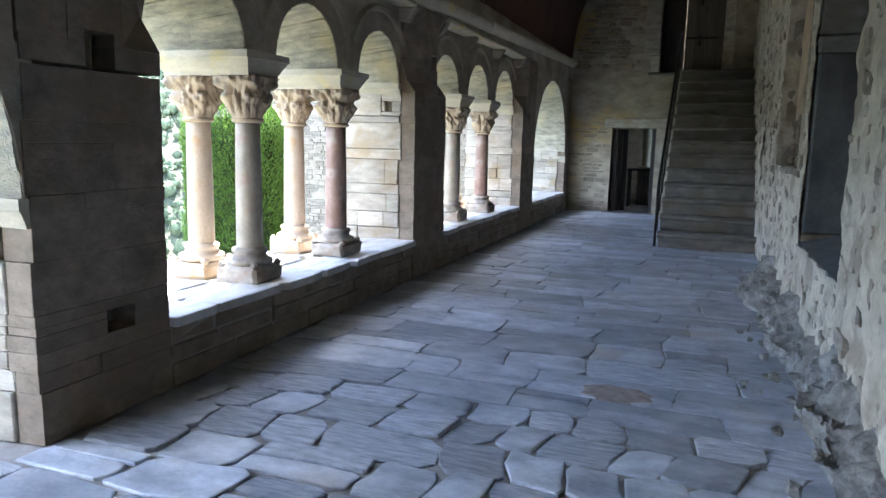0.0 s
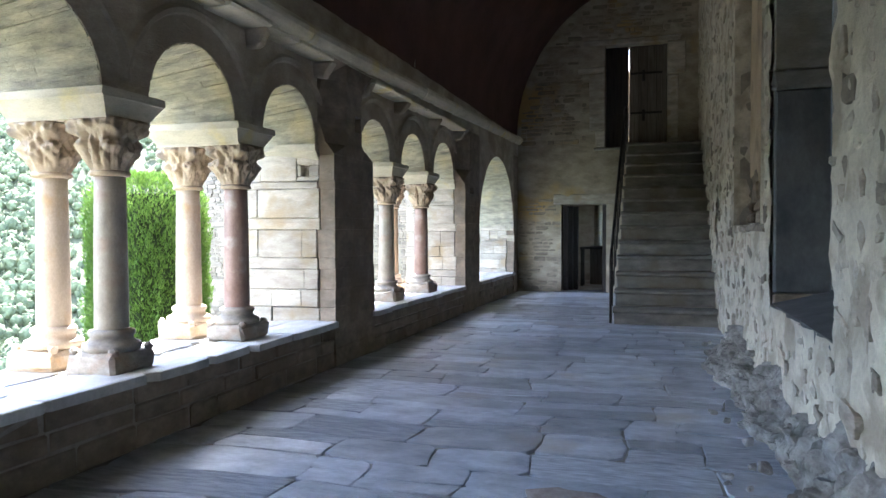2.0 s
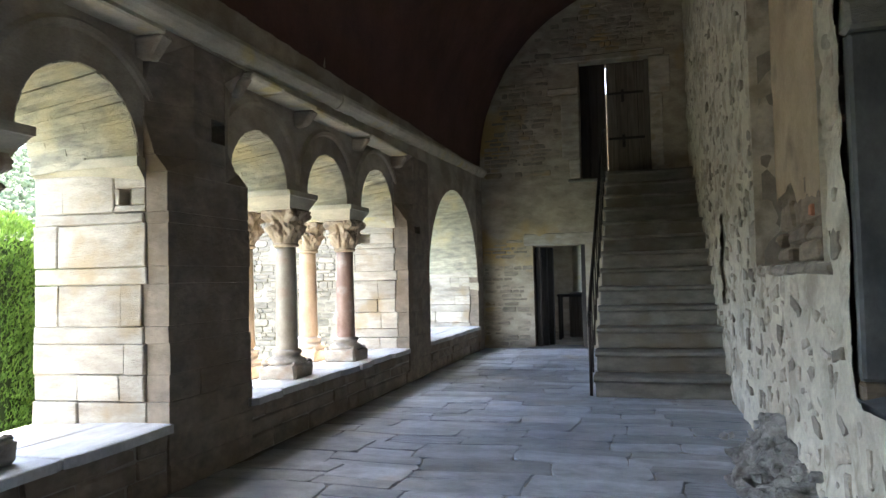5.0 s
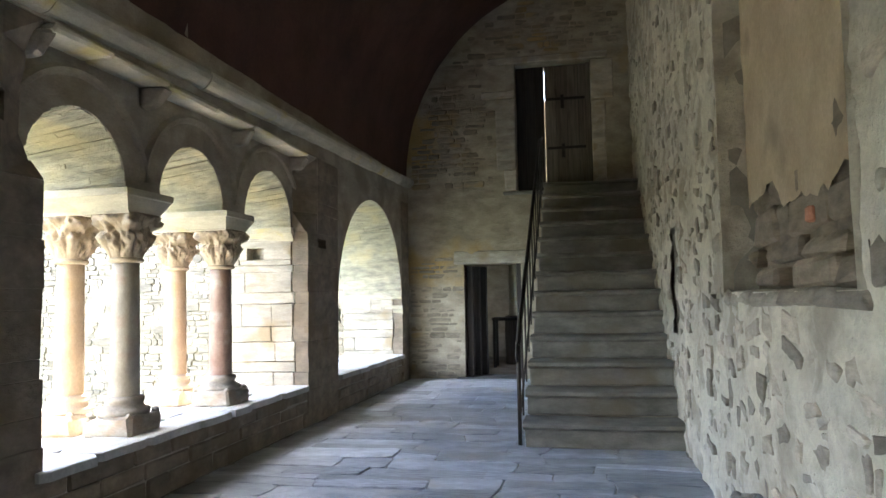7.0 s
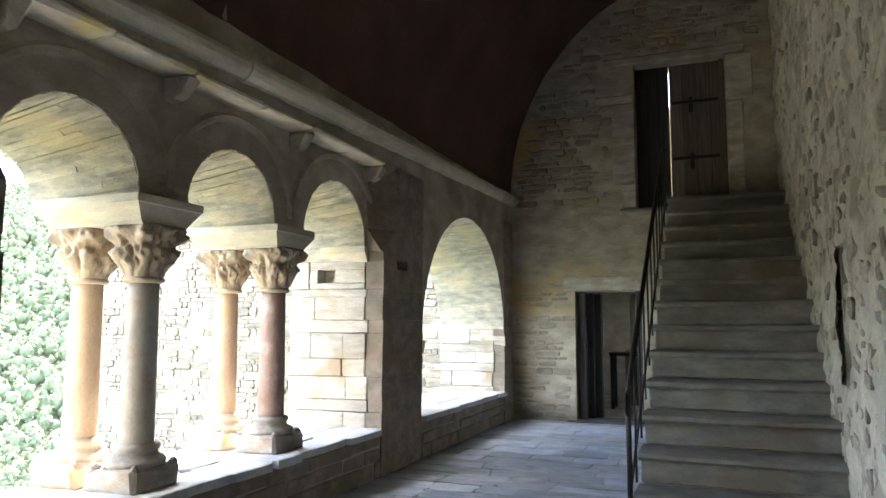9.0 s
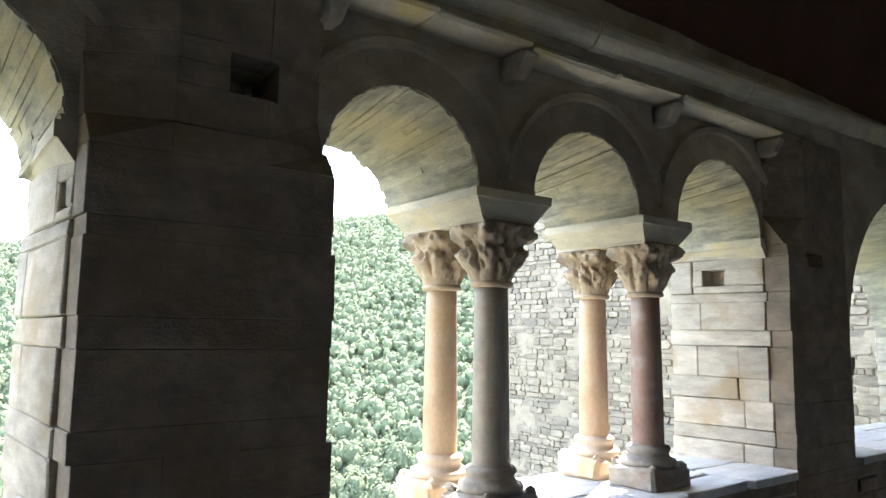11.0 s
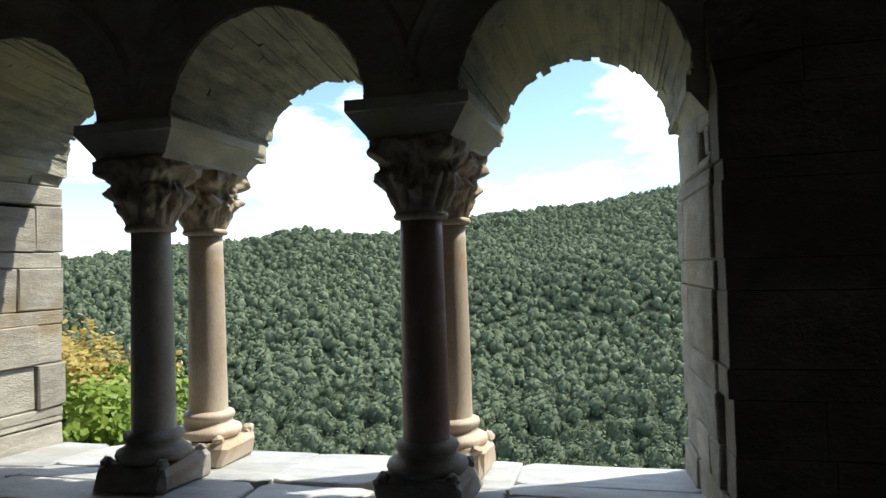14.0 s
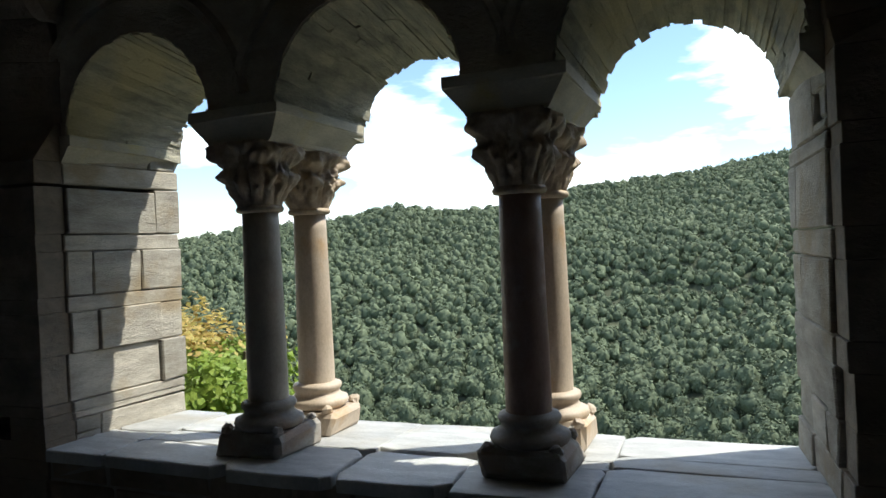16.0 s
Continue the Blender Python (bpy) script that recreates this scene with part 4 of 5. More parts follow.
# ---- low door and the room behind it ----
door2 = tagged(new("door_2"), "low open doorway with a dark plank leaf folded inward", "door", kind="structure")
for k in range(3):
    v, f = block((LOW[0] + 0.03 + 0.10 * k, YE + 0.12 + 0.17 * k, 0.03), (LOW[0] + 0.14 + 0.10 * k, YE + 0.30 + 0.17 * k, 2.05), 0.006, 0.002)
    piece("plank", v, f, DARKWOOD, door2)
v, f = block((LOW[0] - 0.15, YE - 0.12, -0.01), (LOW[1] + 0.05, YE + 0.6, 0.022), 0.01, 0.003)
piece("threshold", v, f, SLAB_DARK, door2)
for a, b in ((LOW[1] - 0.09, LOW[1]),):
    v, f = block((a, YE + 0.05, 0.02), (b, YE + 0.2, 2.08), 0.006, 0.002)
    piece("door_post", v, f, DARKWOOD, door2)
room = tagged(new("wall_back_room"), "dim stone room behind the low door", "wall", kind="structure")
bm = bmesh.new()
box(bm, (-3.6, YE + 0.6, -0.1), (0.6, 23.0, -0.003))
box(bm, (-3.6, YE + 0.6, 2.6), (0.6, 23.0, 2.8))
box(bm, (-3.8, YE + 0.6, -0.1), (-3.6, 23.0, 2.8))
box(bm, (0.6, YE + 0.6, -0.1), (0.8, 20.8, 2.8))
box(bm, (0.6, 21.5, -0.1), (0.8, 23.0, 2.8))
box(bm, (0.6, 20.8, -0.1), (0.8, 21.5, 1.0))
box(bm, (-3.8, 23.0, -0.1), (0.8, 23.2, 2.8))
part("room_shell", bm, WALL, room)
pillar = thing("stone_pillar", "pale limestone pillar standing in the back room", "pillar", at=(-1.35, 21.3, 0))
v, f = lathe([(0.14, 1.06), (0.12, 1.12), (0.11, 1.5), (0.13, 1.9), (0.10, 2.1), (0.09, 2.3)], 20, wobble=lambda a, z: 0.06 * noise.noise(Vector((3 * math.cos(a), 3 * math.sin(a), z * 3))))
piece("shaft", v, f, IMPOST, pillar, smooth=True)
v, f = block((-0.2, -0.2, 0.0), (0.2, 0.2, 1.06), 0.02, 0.006)
piece("pedestal", v, f, WOOD, pillar)
table = thing("side_table", "dark wooden table in the back room", "table", at=(-1.2, 20.6, 0))
v, f = block((-0.55, -0.25, 0.98), (0.55, 0.25, 1.04), 0.01, 0.003)
piece("tabletop", v, f, DARKWOOD, table)
for sx in (-0.5, 0.5):
    for sy in (-0.2, 0.2):
        v, f = block((sx - 0.03, sy - 0.03, 0.0), (sx + 0.03, sy + 0.03, 0.98), 0.006, 0.001)
        piece("leg", v, f, DARKWOOD, table)
chest = thing("wooden_chest", "brown wooden chest on the room floor", "chest", at=(-1.1, 21.9, 0))
v, f = block((-0.4, -0.25, 0), (0.4, 0.25, 0.42), 0.015, 0.004)
piece("body", v, f, WOOD, chest)
v, f = block((-0.42, -0.27, 0.421), (0.42, 0.27, 0.50), 0.02, 0.004)
piece("lid", v, f, WOOD, chest)

# ---- crumbled rock at the foot of the right wall ----


def heap(y0, y1, height, width, seed):
    verts, faces, nu, nv = [], [], round((y1 - y0) / 0.022), 30
    for i in range(nu + 1):
        y = y0 + (y1 - y0) * i / nu
        env = math.sin(math.pi * i / nu) ** 0.5
        hh = height * env * (0.75 + 0.5 * noise.noise(Vector((y * 1.3, seed, 0))))
        ww = width * env * (0.8 + 0.5 * noise.noise(Vector((y * 1.7, seed + 5, 0))))
        for j in range(nv + 1):
            t = j / nv
            bulge = math.sin(math.pi * t) * 0.10
            spot = Vector((y * 5.0, t * (hh + ww) * 5.0, seed * 3.0))
            fade = math.sin(math.pi * min(1, t * 1.02)) ** 0.4 * env
            crag_x = (0.12 * noise.fractal(spot, 0.95, 2.2, 6) + 0.12 * (0.45 - noise.voronoi(spot * 1.3)[0][0])) * fade
            crag_z = 0.10 * noise.fractal(spot * 1.2 + Vector((40, 7, 3)), 0.95, 2.2, 6) * fade
            crag_y = 0.03 * noise.fractal(spot * 1.5 + Vector((9, 50, 3)), 0.95, 2.2, 4) * fade
            x = XW + 0.06 - (ww * t + bulge * env + crag_x)
            z = hh * (1 - t) ** 1.2 + crag_z + 0.4 * crag_x
            verts.append((x, y + crag_y, max(-0.03, z if j < nv else -0.03)))
    for i in range(nu):
        for j in range(nv):
            k = i * (nv + 1) + j
            faces.append((k, k + 1, k + nv + 2, k + nv + 1))
    return tagged(piece("rock_footing", verts, faces, HEAP, smooth=True), "crumbled grey rock footing at the wall base", "rock", "rock footings", "structure")


heap(3.2, 6.9, 0.66, 0.26, 1)
heap(6.2, 8.3, 0.56, 0.42, 2)
heap(7.9, 10.6, 0.50, 0.52, 3)
# loose lumps on the footing
rng = random.Random(29)
jv, jf = [], []
for _ in range(45):
    y = rng.uniform(3.6, 10.4)
    t = rng.random()
    x, z = XW - 0.06 - 0.42 * t, 0.34 * (1 - t) ** 1.2
    s = rng.uniform(0.012, 0.035)
    v, f = block((x - s, y - s * rng.uniform(0.7, 1.6), z - s * 0.6), (x + s, y + s * rng.uniform(0.7, 1.6), z + s * 0.9), s * 0.3, s * 0.35, rng)
    k = len(jv)
    jv += v
    jf += [tuple(i + k for i in q) for q in f]
tagged(piece("loose_rubble", jv, jf, HEAP), "loose grey rubble lumps along the wall foot", "rubble", kind="stuff")

# ---- stones of the right wall, proud of the plaster ----
rng = random.Random(31)
spots = []
count = 0
while count < 290:
    y, z = rng.uniform(4.3, 15.5), rng.uniform(0.35, 3.3) if rng.random() < 0.8 else rng.uniform(3.0, 4.6)
    w, h = rng.uniform(0.10, 0.30), rng.uniform(0.05, 0.14)
    if rng.random() < 0.3:
        w, h = h, w * 0.8
    if any(a - 0.03 < y + w / 2 and y - w / 2 < b + 0.03 and c - 0.08 < z + h / 2 and z - h / 2 < d + 0.05 for a, b, c, d in HOLES_R):
        continue
    if y > 12.5 and z < (y - 12.4) * 0.67 + 0.2:
        continue
    if any(abs(y - p) < (w + q) / 2 + 0.015 and abs(z - s) < (h + t) / 2 + 0.015 for p, q, s, t in spots):
        continue
    spots.append((y, w, z, h))
    tilt = rng.uniform(-0.3, 0.3)
    o = rough_outline(-w / 2, w / 2, -h / 2, h / 2, min(w, h) * 0.17, rng, 0.15)
    cs, sn = math.cos(tilt), math.sin(tilt)
    lift = 0.034 * noise.fractal(Vector((y * 4.2, z * 4.2, 3.7)), 0.8, 2.1, 4)
    v, f = stone(o, lambda u, q, k: (XW - lift - k, y + u * cs - q * sn, z + u * sn + q * cs), -0.05, rng.uniform(0.001, 0.010), 0.007, rng)
    piece("rubble_stone", v, [tuple(reversed(p)) for p in f], RUBBLE, wall_r)
    count += 1

RUBBLE_JOINED = material("rubble_stone_small", (0.28, 0.25, 0.21), (0.50, 0.45, 0.37), 6, (1, 1, 3), 0.9, 0.8, 0.3, 50, island=True)
jv, jf, tries = [], [], 0
while tries < 5000:
    tries += 1
    y, z = rng.uniform(2.0, 18.0), rng.uniform(0.2, 6.0)
    w, h = rng.uniform(0.04, 0.20), rng.uniform(0.03, 0.10)
    if any(a - 0.03 < y + w / 2 and y - w / 2 < b + 0.03 and c - 0.08 < z + h / 2 and z - h / 2 < d + 0.05 for a, b, c, d in HOLES_R):
        continue
    if any(abs(y - p) < (w + q) / 2 + 0.012 and abs(z - s) < (h + t) / 2 + 0.012 for p, q, s, t in spots):
        continue
    spots.append((y, w, z, h))
    tilt = rng.uniform(-0.5, 0.5)
    o = rough_outline(-w / 2, w / 2, -h / 2, h / 2, min(w, h) * 0.15, rng, 0.42)
    cs, sn = math.cos(tilt), math.sin(tilt)
    lift = 0.034 * noise.fractal(Vector((y * 4.2, z * 4.2, 3.7)), 0.8, 2.1, 4)
    v, f = stone(o, lambda u, q, k: (XW - lift - k, y + u * cs - q * sn, z + u * sn + q * cs), -0.05, rng.uniform(0.000, 0.008), 0.006, rng)
    k = len(jv)
    jv += v
    jf += [tuple(reversed([i + k for i in q])) for q in f]
tagged(piece("small_stones", jv, jf, RUBBLE_JOINED, wall_r), kind="stuff")

# ---- coursed stones of the end wall ----
rng = random.Random(33)
count = 0
for zone in ((-3.0, -2.02, 0.05, 2.15), (-2.95, -1.5, 3.5, 6.4), (-1.5, -1.35, 3.5, 5.2), (-1.5, 1.0, 5.95, 7.1)):
    z = zone[2]
    while z < zone[3] and count < 290:
        h = rng.uniform(0.05, 0.13)
        x = zone[0]
        while x < zone[1]:
            w = rng.uniform(0.10, 0.42)
            if rng.random() < 0.68 and x + w < zone[1] + 0.05 and math.hypot(x + w / 2 - cx, max(0, z + h - cz)) < 3.55:
                o = rough_outline(x + 0.008, x + w - 0.008, z + 0.008, z + h - 0.008, 0.006, rng, 0.3)
                lift = 0.035 * noise.fractal(Vector((x * 3, z * 3, 3.7)), 0.8, 2.1, 4)
                v, f = stone(o, lambda u, q, k: (u, YE - lift - k, q), -0.05, rng.uniform(0.006, 0.022), 0.012, rng)
                piece("stone", v, f, ENDSTONE, wall_e)
                count += 1
            x += w
        z += h + 0.012

# ---- flagstones ----
rng = random.Random(17)
SLATE_JOINED = material("slate_slab_far", (0.22, 0.245, 0.29), (0.53, 0.565, 0.61), 3.2, (1, 1.6, 1), 0.40, 0.7, 0.28, 30, (0.40, 0.37, 0.33), 0.67, 1.1, depth=0.014, island=True)
y = -1.2
count = 0
rest_v, rest_f = [], []
while y < YE - 0.05:
    # small rough setts near the entrance, long smooth slabs further on
    rough = y < 4.55
    d = min(rng.uniform(0.24, 0.38) if rough else rng.uniform(0.26, 0.50), YE - y)
    if YE - y - d < 0.2:
        d = YE - y
    x = XI + 0.02 + rng.uniform(-0.25, 0.0)
    while x < XW:
        if rough and x > -1.6:
            w = rng.uniform(0.24, 0.46)
        elif rough:
            w = rng.uniform(0.34, 0.72)
        else:
            w = rng.uniform(0.34, 0.62) if rng.random() < 0.4 else rng.uniform(0.62, 1.25)
        if XW - x - w < 0.2:
            w = XW + 0.02 - x
        a = max(x, XI if not -0.2 < y < 2.8 else XO)
        rows = [(y, y + d)]
        if d > 0.36 and rng.random() < 0.45:
            m = y + d * rng.uniform(0.35, 0.65)
            rows = [(y, m), (m, y + d)]
        for p, q in rows:
            if (a > X0 and p > Y0) or x + w - a <= 0.1:
                continue
            g = rng.uniform(0.003, 0.010) if rough else rng.uniform(0.002, 0.007)
            o = rough_outline(a + g, x + w - g, p + g, q - g, 0.016 if rough else 0.009, rng, 0.20 if rough else 0.13)
            # courses wander a little
            o = [(u + 0.10 * noise.noise(Vector((t * 1.9, 7.0, u * 0.4))), t + 0.13 * noise.noise(Vector((u * 1.1, t * 0.35, 5)))) for u, t in o]
            o = [(min(max(u, XI - (1.1 if -0.2 < p < 2.8 else 0.02)), XW + 0.04), t) for u, t in o]
            lean = 0.018 if rough else 0.008
            tilt, tip = rng.uniform(-lean, lean), rng.uniform(-lean, lean)
            top = rng.uniform(0.002, 0.014) if rough else rng.uniform(0.003, 0.010)
            v, f = stone(o, lambda u, t, k: (u, t, k + tilt * (u - a) + tip * (t - p)), -0.04, top, 0.010 if rough else 0.006, rng)
            if count < 298 and y > 1.6:
                piece("flagstone", v, f, SLATE_RIDGED if rng.random() < (0.5 if rough else 0.2) else SLATE, floor)
                count += 1
            else:
                k = len(rest_v)
                rest_v += v
                rest_f += [tuple(i + k for i in e) for e in f]
        x += w
    y += d
tagged(piece("far_flagstones", rest_v, rest_f, SLATE_JOINED, floor), kind="stuff")

PATCH = material("pink_mortar", (0.28, 0.22, 0.19), (0.50, 0.42, 0.36), 14, rough=0.95, bump=1.0, fine=60)
v, f = stone(rough_outline(-0.44, 0.02, 5.05, 5.36, 0.03, rng, 0.4), lambda u, t, k: (u, t, k), -0.03, 0.014, 0.012, rng)
piece("mortar_patch", v, f, PATCH, floor, "rough pinkish mortar patch")

# ---- outside: wing wall ----
wing = thing("wing_wall", "tall rubble wall of a neighbouring wing outside", "building", at=(-8.3, 18.3, -8))
wavy_sheet("wall_face", lambda u, v, h: (u + 8.3, -h, v + 8), -12.5, XO + 0.02, -8, 6.6, 0.16, OUTWALL, wing, 0.05, 2)
bm = bmesh.new()
box(bm, (-4.2, 0.05, 0), (4.22, 0.7, 14.6))
part("wall_body", bm, OUTWALL, wing)
rng = random.Random(35)
sv, sf, count = [], [], 0
z = -3.0
while z < 6.5:
    h = rng.uniform(0.06, 0.17)
    x = -12.5
    while x < XO - 0.05:
        w = rng.uniform(0.10, 0.42)
        if x + w > XO:
            break
        o = rough_outline(x + 0.006, x + w - 0.006, z + 0.006, z + h - 0.006, 0.010, rng, 0.30)
        v, f = stone(o, lambda u, q, k: (u + 8.3, -k, q + 8), -0.08, 0.024 + rng.uniform(-0.012, 0.014), 0.012, rng)
        if 0.2 < z < 2.6 and count < 290 and x > -11.8:
            piece("stone", v, f, OUTSTONE, wing)
            count += 1
        else:
            k = len(sv)
            sv += v
            sf += [tuple(i + k for i in q) for q in f]
        x += w
    z += h
OUTSTONE_JOINED = material("outer_stone_far", (0.15, 0.13, 0.105), (0.34, 0.295, 0.235), 4, (1, 1, 3), 0.9, 0.8, 0.30, 40, island=True)
tagged(piece("stone_courses", sv, sf, OUTSTONE_JOINED, wing), kind="stuff")

# ---- outside: ground, hills and woods ----
CX, CY = -3.0, 8.0
RIDGE = [(-180, 0.05), (-90, 0.02), (-60, 0.015), (-43, 0.027), (-38.5, 0.037), (-30, 0.049), (-27.2, 0.062), (-26, 0.0655), (-24.5, 0.061), (-23, 0.056), (-19.3, 0.051), (-17.3, 0.055), (-11, 0.077), (-7.6, 0.0805), (-3, 0.0865), (1, 0.096), (5.4, 0.107), (25, 0.153), (32, 0.170), (50, 0.18), (90, 0.12), (180, 0.05)]


def ridge(deg):
    for (a, p), (b, q) in zip(RIDGE, RIDGE[1:]):
        if a <= deg <= b:
            t = (deg - a) / (b - a)
            return p + (q - p) * t
    return 0.05


def ground_height(r, deg):
    """Height of the land at that distance and bearing (0 is straight out, plus is towards the end wall)."""
    top_r = 420 + 60 * math.sin(radians(deg * 3))
    top = 1.58 + ridge(deg) * top_r - 3.3
    if r < 12:
        z = -6.5 - 0.12 * r
    elif r < 130:
        t = (r - 12) / 118
        z = -7.94 - 40.1 * (t * t * (3 - 2 * t))
    elif r < top_r:
        t = (r - 130) / (top_r - 130)
        z = -48.04 + (top + 48.04) * (0.75 * t + 0.25 * t * t * (3 - 2 * t))
    else:
        z = top - (r - top_r) * 0.22
        z = max(z, -60)
    bump = noise.fractal(Vector((r * math.cos(radians(deg)) * 0.012, r * math.sin(radians(deg)) * 0.012, 2)), 0.9, 2, 4)
    return z + bump * 6 * min(1, max(0, (r - 40) / 120)) * min(1.0, max(0.08, (top_r - r) / 140))


def land(r, deg):
    a = radians(deg)
    return CX - r * math.cos(a), CY + r * math.sin(a), ground_height(r, deg)


radii = [0.5, 4, 8, 12, 20, 30, 45, 60, 80, 100, 120, 140] + [140 + 12 * k for k in range(1, 35)] + [600, 700, 900, 1400, 2500, 4500]
degs = [-180 + 3 * k for k in range(121)]
verts = [land(q, d if d < 180 else -180) for d in degs for q in radii]
nr, faces = len(radii), []
for i in range(len(degs) - 1):
    for j in range(nr - 1):
        faces.append((i * nr + j, (i + 1) * nr + j, (i + 1) * nr + j + 1, i * nr + j + 1))
tagged(piece("ground", verts, faces, SOIL, smooth=True), "steep valley and wooded hillside under scrub", "ground", kind="structure")


def crown_shapes(count, leaves, size, seed):
    """Ragged crowns: a knobbly core and many leaf sprays over it. All share one set of triangles."""
    rnd = random.Random(seed)
    bm = bmesh.new()
    bmesh.ops.create_icosphere(bm, subdivisions=2, radius=1)
    base = [v.co.copy() for v in bm.verts]
    core = [[v.index for v in f.verts] for f in bm.faces]
    bm.free()
    shapes = []
    for s in range(count):
        def reach(d):
            return 0.86 + 0.30 * noise.fractal(d * 1.5 + Vector((s * 9 + seed, 0, 0)), 0.7, 2.2, 3)
        pts = [p * reach(p) * 0.82 * rnd.uniform(0.88, 1.04) for p in base]
        for _ in range(leaves):
            d = Vector((rnd.gauss(0, 1), rnd.gauss(0, 1), rnd.gauss(0.35, 1))).normalized()
            p = d * reach(d) * rnd.uniform(0.74, 1.08)
            n = (d + Vector((rnd.uniform(-1, 1), rnd.uniform(-1, 1), rnd.uniform(-0.5, 1))) * 0.6).normalized()
            a = n.orthogonal().normalized()
            a.rotate(Matrix.Rotation(rnd.uniform(0, 6.28), 3, n))
            b = n.cross(a)
            q = size * rnd.uniform(0.6, 1.4)
            pts += [p - a * q * 0.5 - b * q * 0.4, p + a * q * 0.5 - b * q * 0.4, p + b * q * 0.6 + n * q * 0.1]
        shapes.append(np.array([(p.x, p.y, p.z * 0.85) for p in pts]))
    tris = core + [[len(base) + 3 * k, len(base) + 3 * k + 1, len(base) + 3 * k + 2] for k in range(leaves)]
    return shapes, np.array(tris)


def scatter(name, places, shapes, tris, mat):
    nv, nt = len(shapes[0]), len(tris)
    n = len(places)
    co = np.empty((n * nv, 3), dtype=np.float32)
    lo = np.empty((n * nt, 3), dtype=np.int32)
    for k, (x, y, z, sx, sz, turn, which) in enumerate(places):
        s = shapes[which]
        c, q = math.cos(turn), math.sin(turn)
        co[k * nv:(k + 1) * nv, 0] = x + sx * (s[:, 0] * c - s[:, 1] * q)
        co[k * nv:(k + 1) * nv, 1] = y + sx * (s[:, 0] * q + s[:, 1] * c)
        co[k * nv:(k + 1) * nv, 2] = z + sz * s[:, 2]
        lo[k * nt:(k + 1) * nt] = tris + k * nv
    me = bpy.data.meshes.new(name)
    me.vertices.add(n * nv)
    me.vertices.foreach_set("co", co.ravel())
    me.loops.add(n * nt * 3)
    me.loops.foreach_set("vertex_index", lo.ravel())
    me.polygons.add(n * nt)
    me.polygons.foreach_set("loop_start", np.arange(n * nt, dtype=np.int32) * 3)
    me.update(calc_edges=True)
    me.materials.append(mat)
    return new(name, me)


rng = random.Random(51)
shapes2, tris2 = crown_shapes(12, 38, 0.36, 3)
shapes3, tris3 = crown_shapes(8, 170, 0.22, 4)
near, far = [], []
# crowns stand side by side, each with room of its own
r = 92.0
while r < 505:
    step = 2.9 if r > 190 else 3.1
    count = int(radians(102) * r / step)
    for k in range(count):
        deg = -45.5 + 102 * (k + rng.uniform(0.05, 0.95)) / count
        q = r + rng.uniform(-0.8, 0.8) * step
        if deg > 43 and rng.random() < 0.5:
            continue
        if q > 426 + 60 * math.sin(radians(deg * 3)):
            continue
        x, y, z = land(q, deg)
        size = rng.choice((1.4, 1.6, 1.8, 2.0, 2.2, 2.6, 3.1)) * rng.uniform(0.88, 1.12) * (1.15 if r < 190 else 1.0)
        spot = (x, y, z + size * 0.35 + rng.uniform(-0.3, 1.0), size, size * rng.uniform(1.1, 1.6), rng.uniform(0, 6.28))
        if r > 190:
            far.append(spot + (rng.randrange(12),))
        else:
            near.append(spot + (rng.randrange(8),))
    r += step * 0.98
woods = tagged(scatter("far_woods", far, shapes2, tris2, WOODS), "dense evergreen oak woods covering the hillside", "woods", kind="stuff")
tagged(scatter("valley_woods", near, shapes3, tris3, WOODS), "evergreen oak crowns on the lower slope", "woods", kind="stuff")


# ---- outside: cypress and bush ----
def leaves_mesh(name, spots, size, mat, parent, rng, long=1.6, broad=False):
    """Many small folded leaves at the given spots (place, outward way)."""
    n = len(spots)
    verts, faces = [], []
    for p, way in spots:
        w = Vector(way) + Vector((rng.uniform(-1, 1), rng.uniform(-1, 1), rng.uniform(-0.8, 0.8))) * 0.7
        w.normalize()
        side = w.orthogonal().normalized()
        side.rotate(Matrix.Rotation(rng.uniform(0, 6.28), 3, w))
        s = size * rng.uniform(0.6, 1.3)
        up = w.cross(side)
        k = len(verts)
        if broad:
            verts += [p - side * s * 0.42, p - up * s * 0.6, p + side * s * 0.42, p + up * s * 0.7]
            faces += [(k, k + 1, k + 3), (k + 1, k + 2, k + 3)]
        else:
            verts += [p - side * s * 0.5, p + w * s * 0.6 * 0.5 + up * s * 0.1, p + side * s * 0.5, p + w * s * long]
            faces += [(k, k + 1, k + 3), (k + 1, k + 2, k + 3)]
    return piece(name, verts, faces, mat, parent)


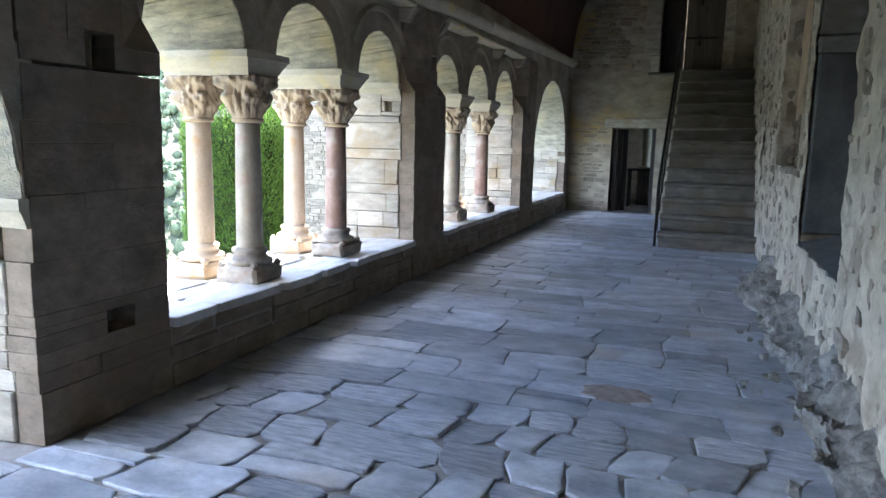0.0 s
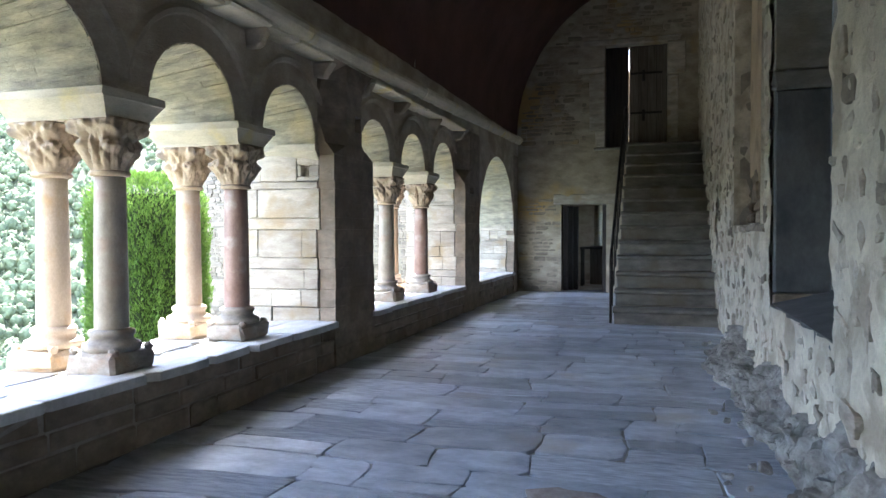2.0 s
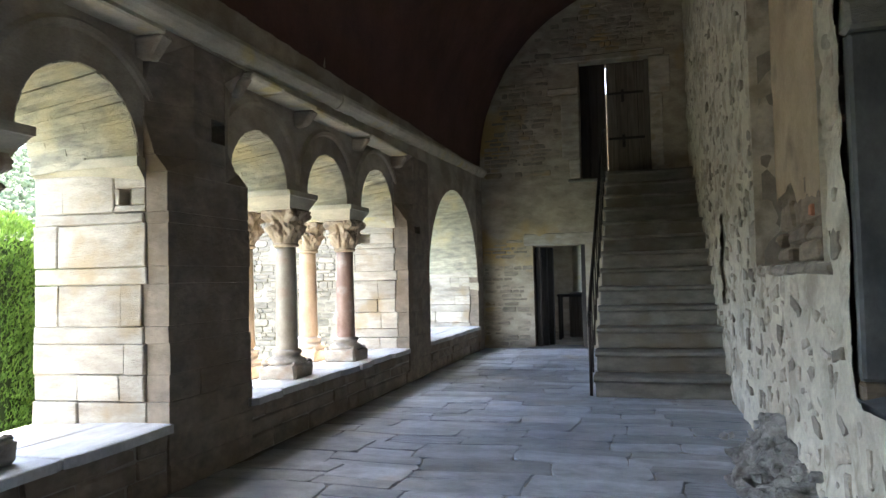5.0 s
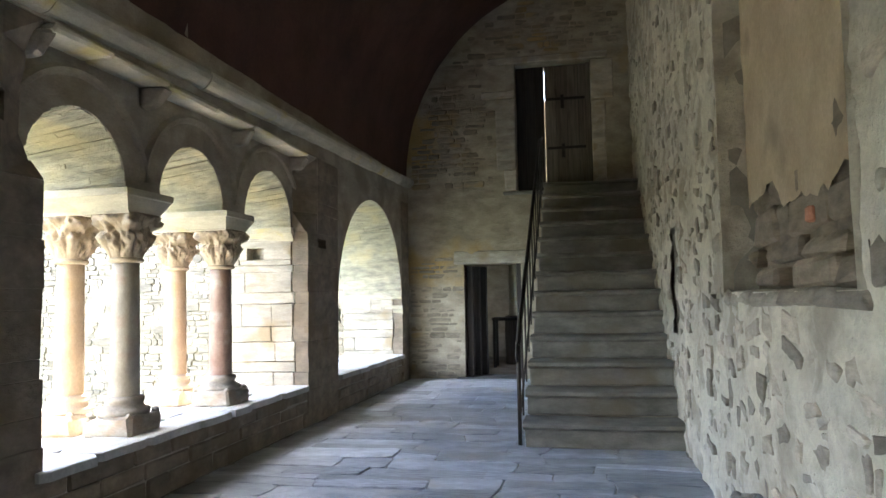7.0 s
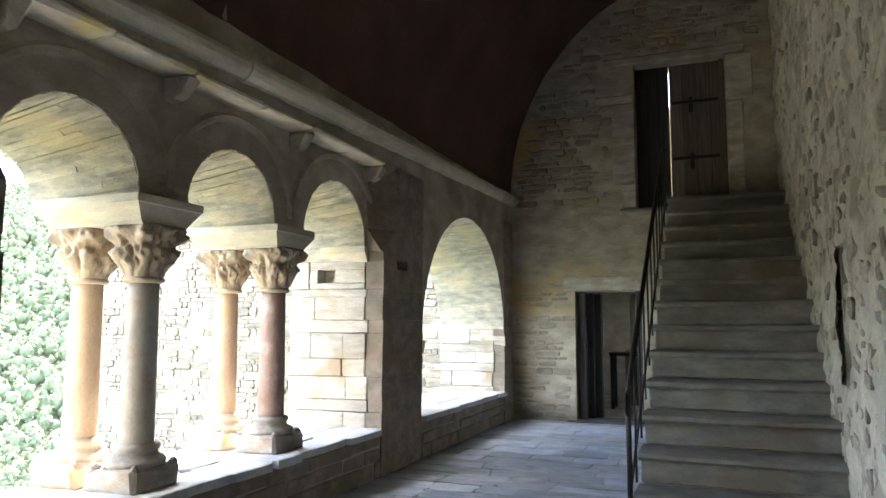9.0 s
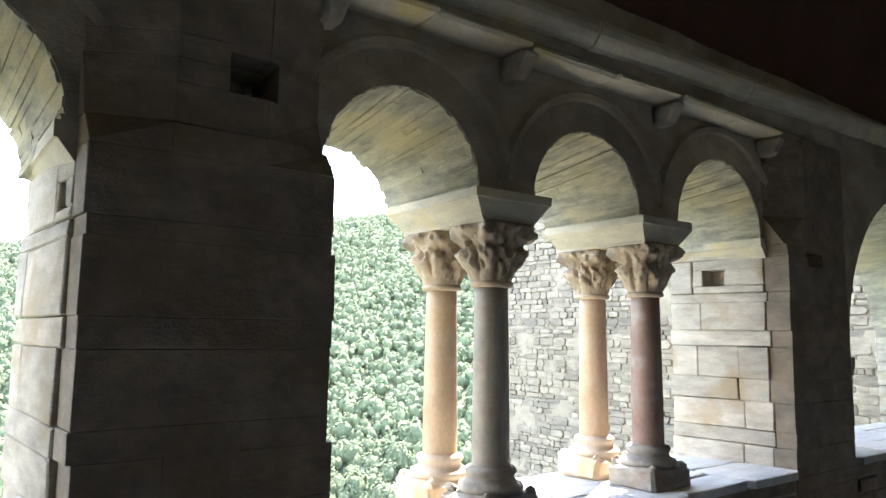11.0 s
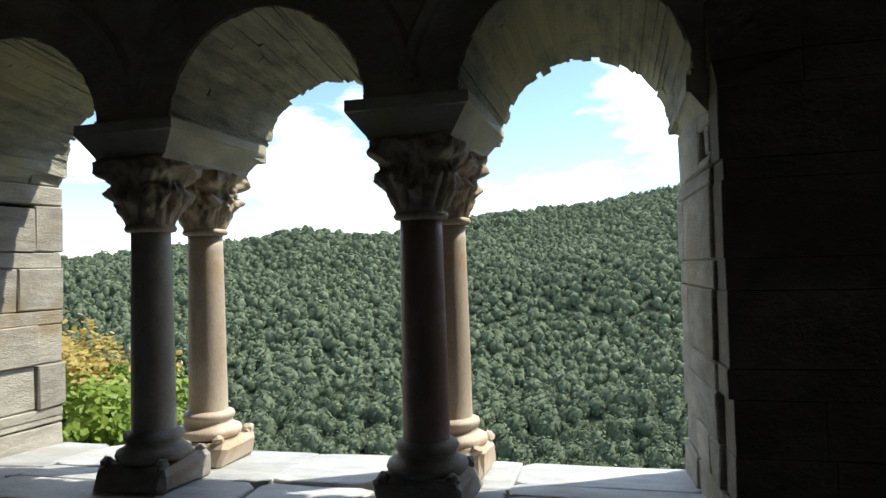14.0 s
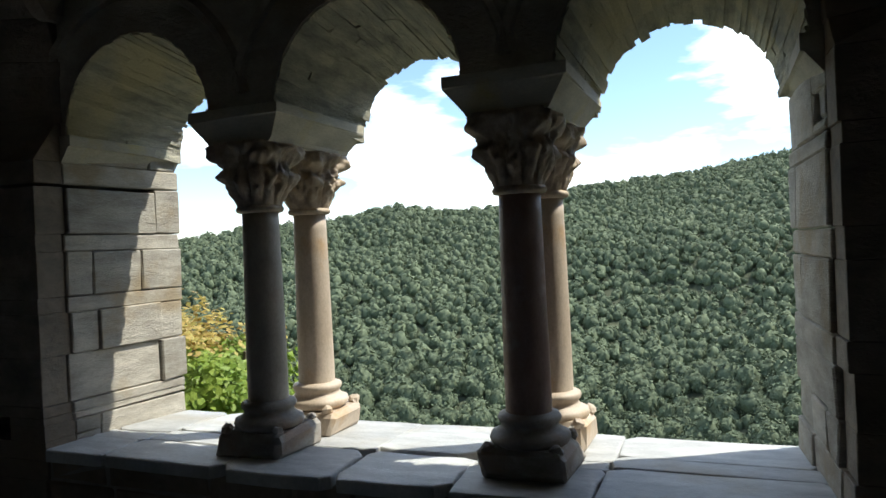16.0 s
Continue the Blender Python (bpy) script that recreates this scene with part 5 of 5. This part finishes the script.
rng = random.Random(52)
cyp = thing("cypress", "broad clipped green cypress with a level top beyond the arcade", "tree", at=(-6.75, 9.9, -3.2))
v, f = lathe([(0.16, -3.7), (0.11, 1.5), (0.06, 4.2)], 10)
piece("trunk", v, f, BARK, cyp)
# hull in near-black green: the shade between the leaves, put into the colour
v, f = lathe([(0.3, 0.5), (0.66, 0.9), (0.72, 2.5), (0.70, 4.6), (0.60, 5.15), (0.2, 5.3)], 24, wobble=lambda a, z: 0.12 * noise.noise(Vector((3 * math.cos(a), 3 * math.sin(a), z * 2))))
LEAF_SHADE = leafy("cypress_inside_shade", (0.012, 0.025, 0.006), (0.03, 0.05, 0.012), 0.8, 0.0, 2)
piece("inner_crown", v, f, LEAF_SHADE, cyp)
spots = []
for _ in range(46000):
    z = rng.uniform(2.2, 5.46)
    a = rng.uniform(0, 6.283)
    tuft = noise.noise(Vector((math.cos(a) * 5, math.sin(a) * 5, z * 2.2)))
    rr = 0.90 * min(1, max(0.0, (5.52 - z + 0.12 * tuft) / 0.40)) ** 0.45 * (0.88 + 0.13 * tuft) * rng.uniform(0.86, 1.03)
    if z > 5.1 and rng.random() < 0.5:
        rr *= rng.random() ** 0.5
    spots.append((Vector((rr * math.cos(a), rr * math.sin(a), z)), (math.cos(a) * 0.5, math.sin(a) * 0.5, 1.0)))
leaves_mesh("crown", spots, 0.024, CYPRESS, cyp, rng, 2.6)

bush = thing("bush", "leafy bush of fresh green with orange-tinged top shoots", "bush", at=(-8.5, 0.4, -4.0))
for k in range(9):
    a = k * 0.7
    v, f = tube([(0.1 * math.cos(a), 0.1 * math.sin(a), -3.8), (0.14 * math.cos(a), 0.14 * math.sin(a), 0), (0.4 * math.cos(a), 0.4 * math.sin(a), 1.8), (1.0 * math.cos(a), 1.0 * math.sin(a), 4.2)], 0.03, 6)
    piece("branch", v, f, BARK, bush)
low_spots, top_spots = [], []
for _ in range(30000):
    d = Vector((rng.gauss(0, 1), rng.gauss(0, 1), rng.gauss(0, 1))).normalized()
    q = (0.72 + 0.30 * noise.fractal(d * 2.2, 0.7, 2, 4)) * rng.uniform(0.7, 1.08)
    p = Vector((d.x * 2.0 * q, d.y * 2.0 * q, 2.9 + d.z * 2.3 * q))
    if p.z < 1.6:
        continue
    (top_spots if p.z > 4.25 + 0.3 * noise.noise(p * 2) else low_spots).append((p, d + Vector((0, 0, 0.3))))
leaves_mesh("foliage", low_spots, 0.105, BUSH, bush, rng, broad=True)
leaves_mesh("top_foliage", top_spots, 0.09, BUSH_TOP, bush, rng, broad=True)
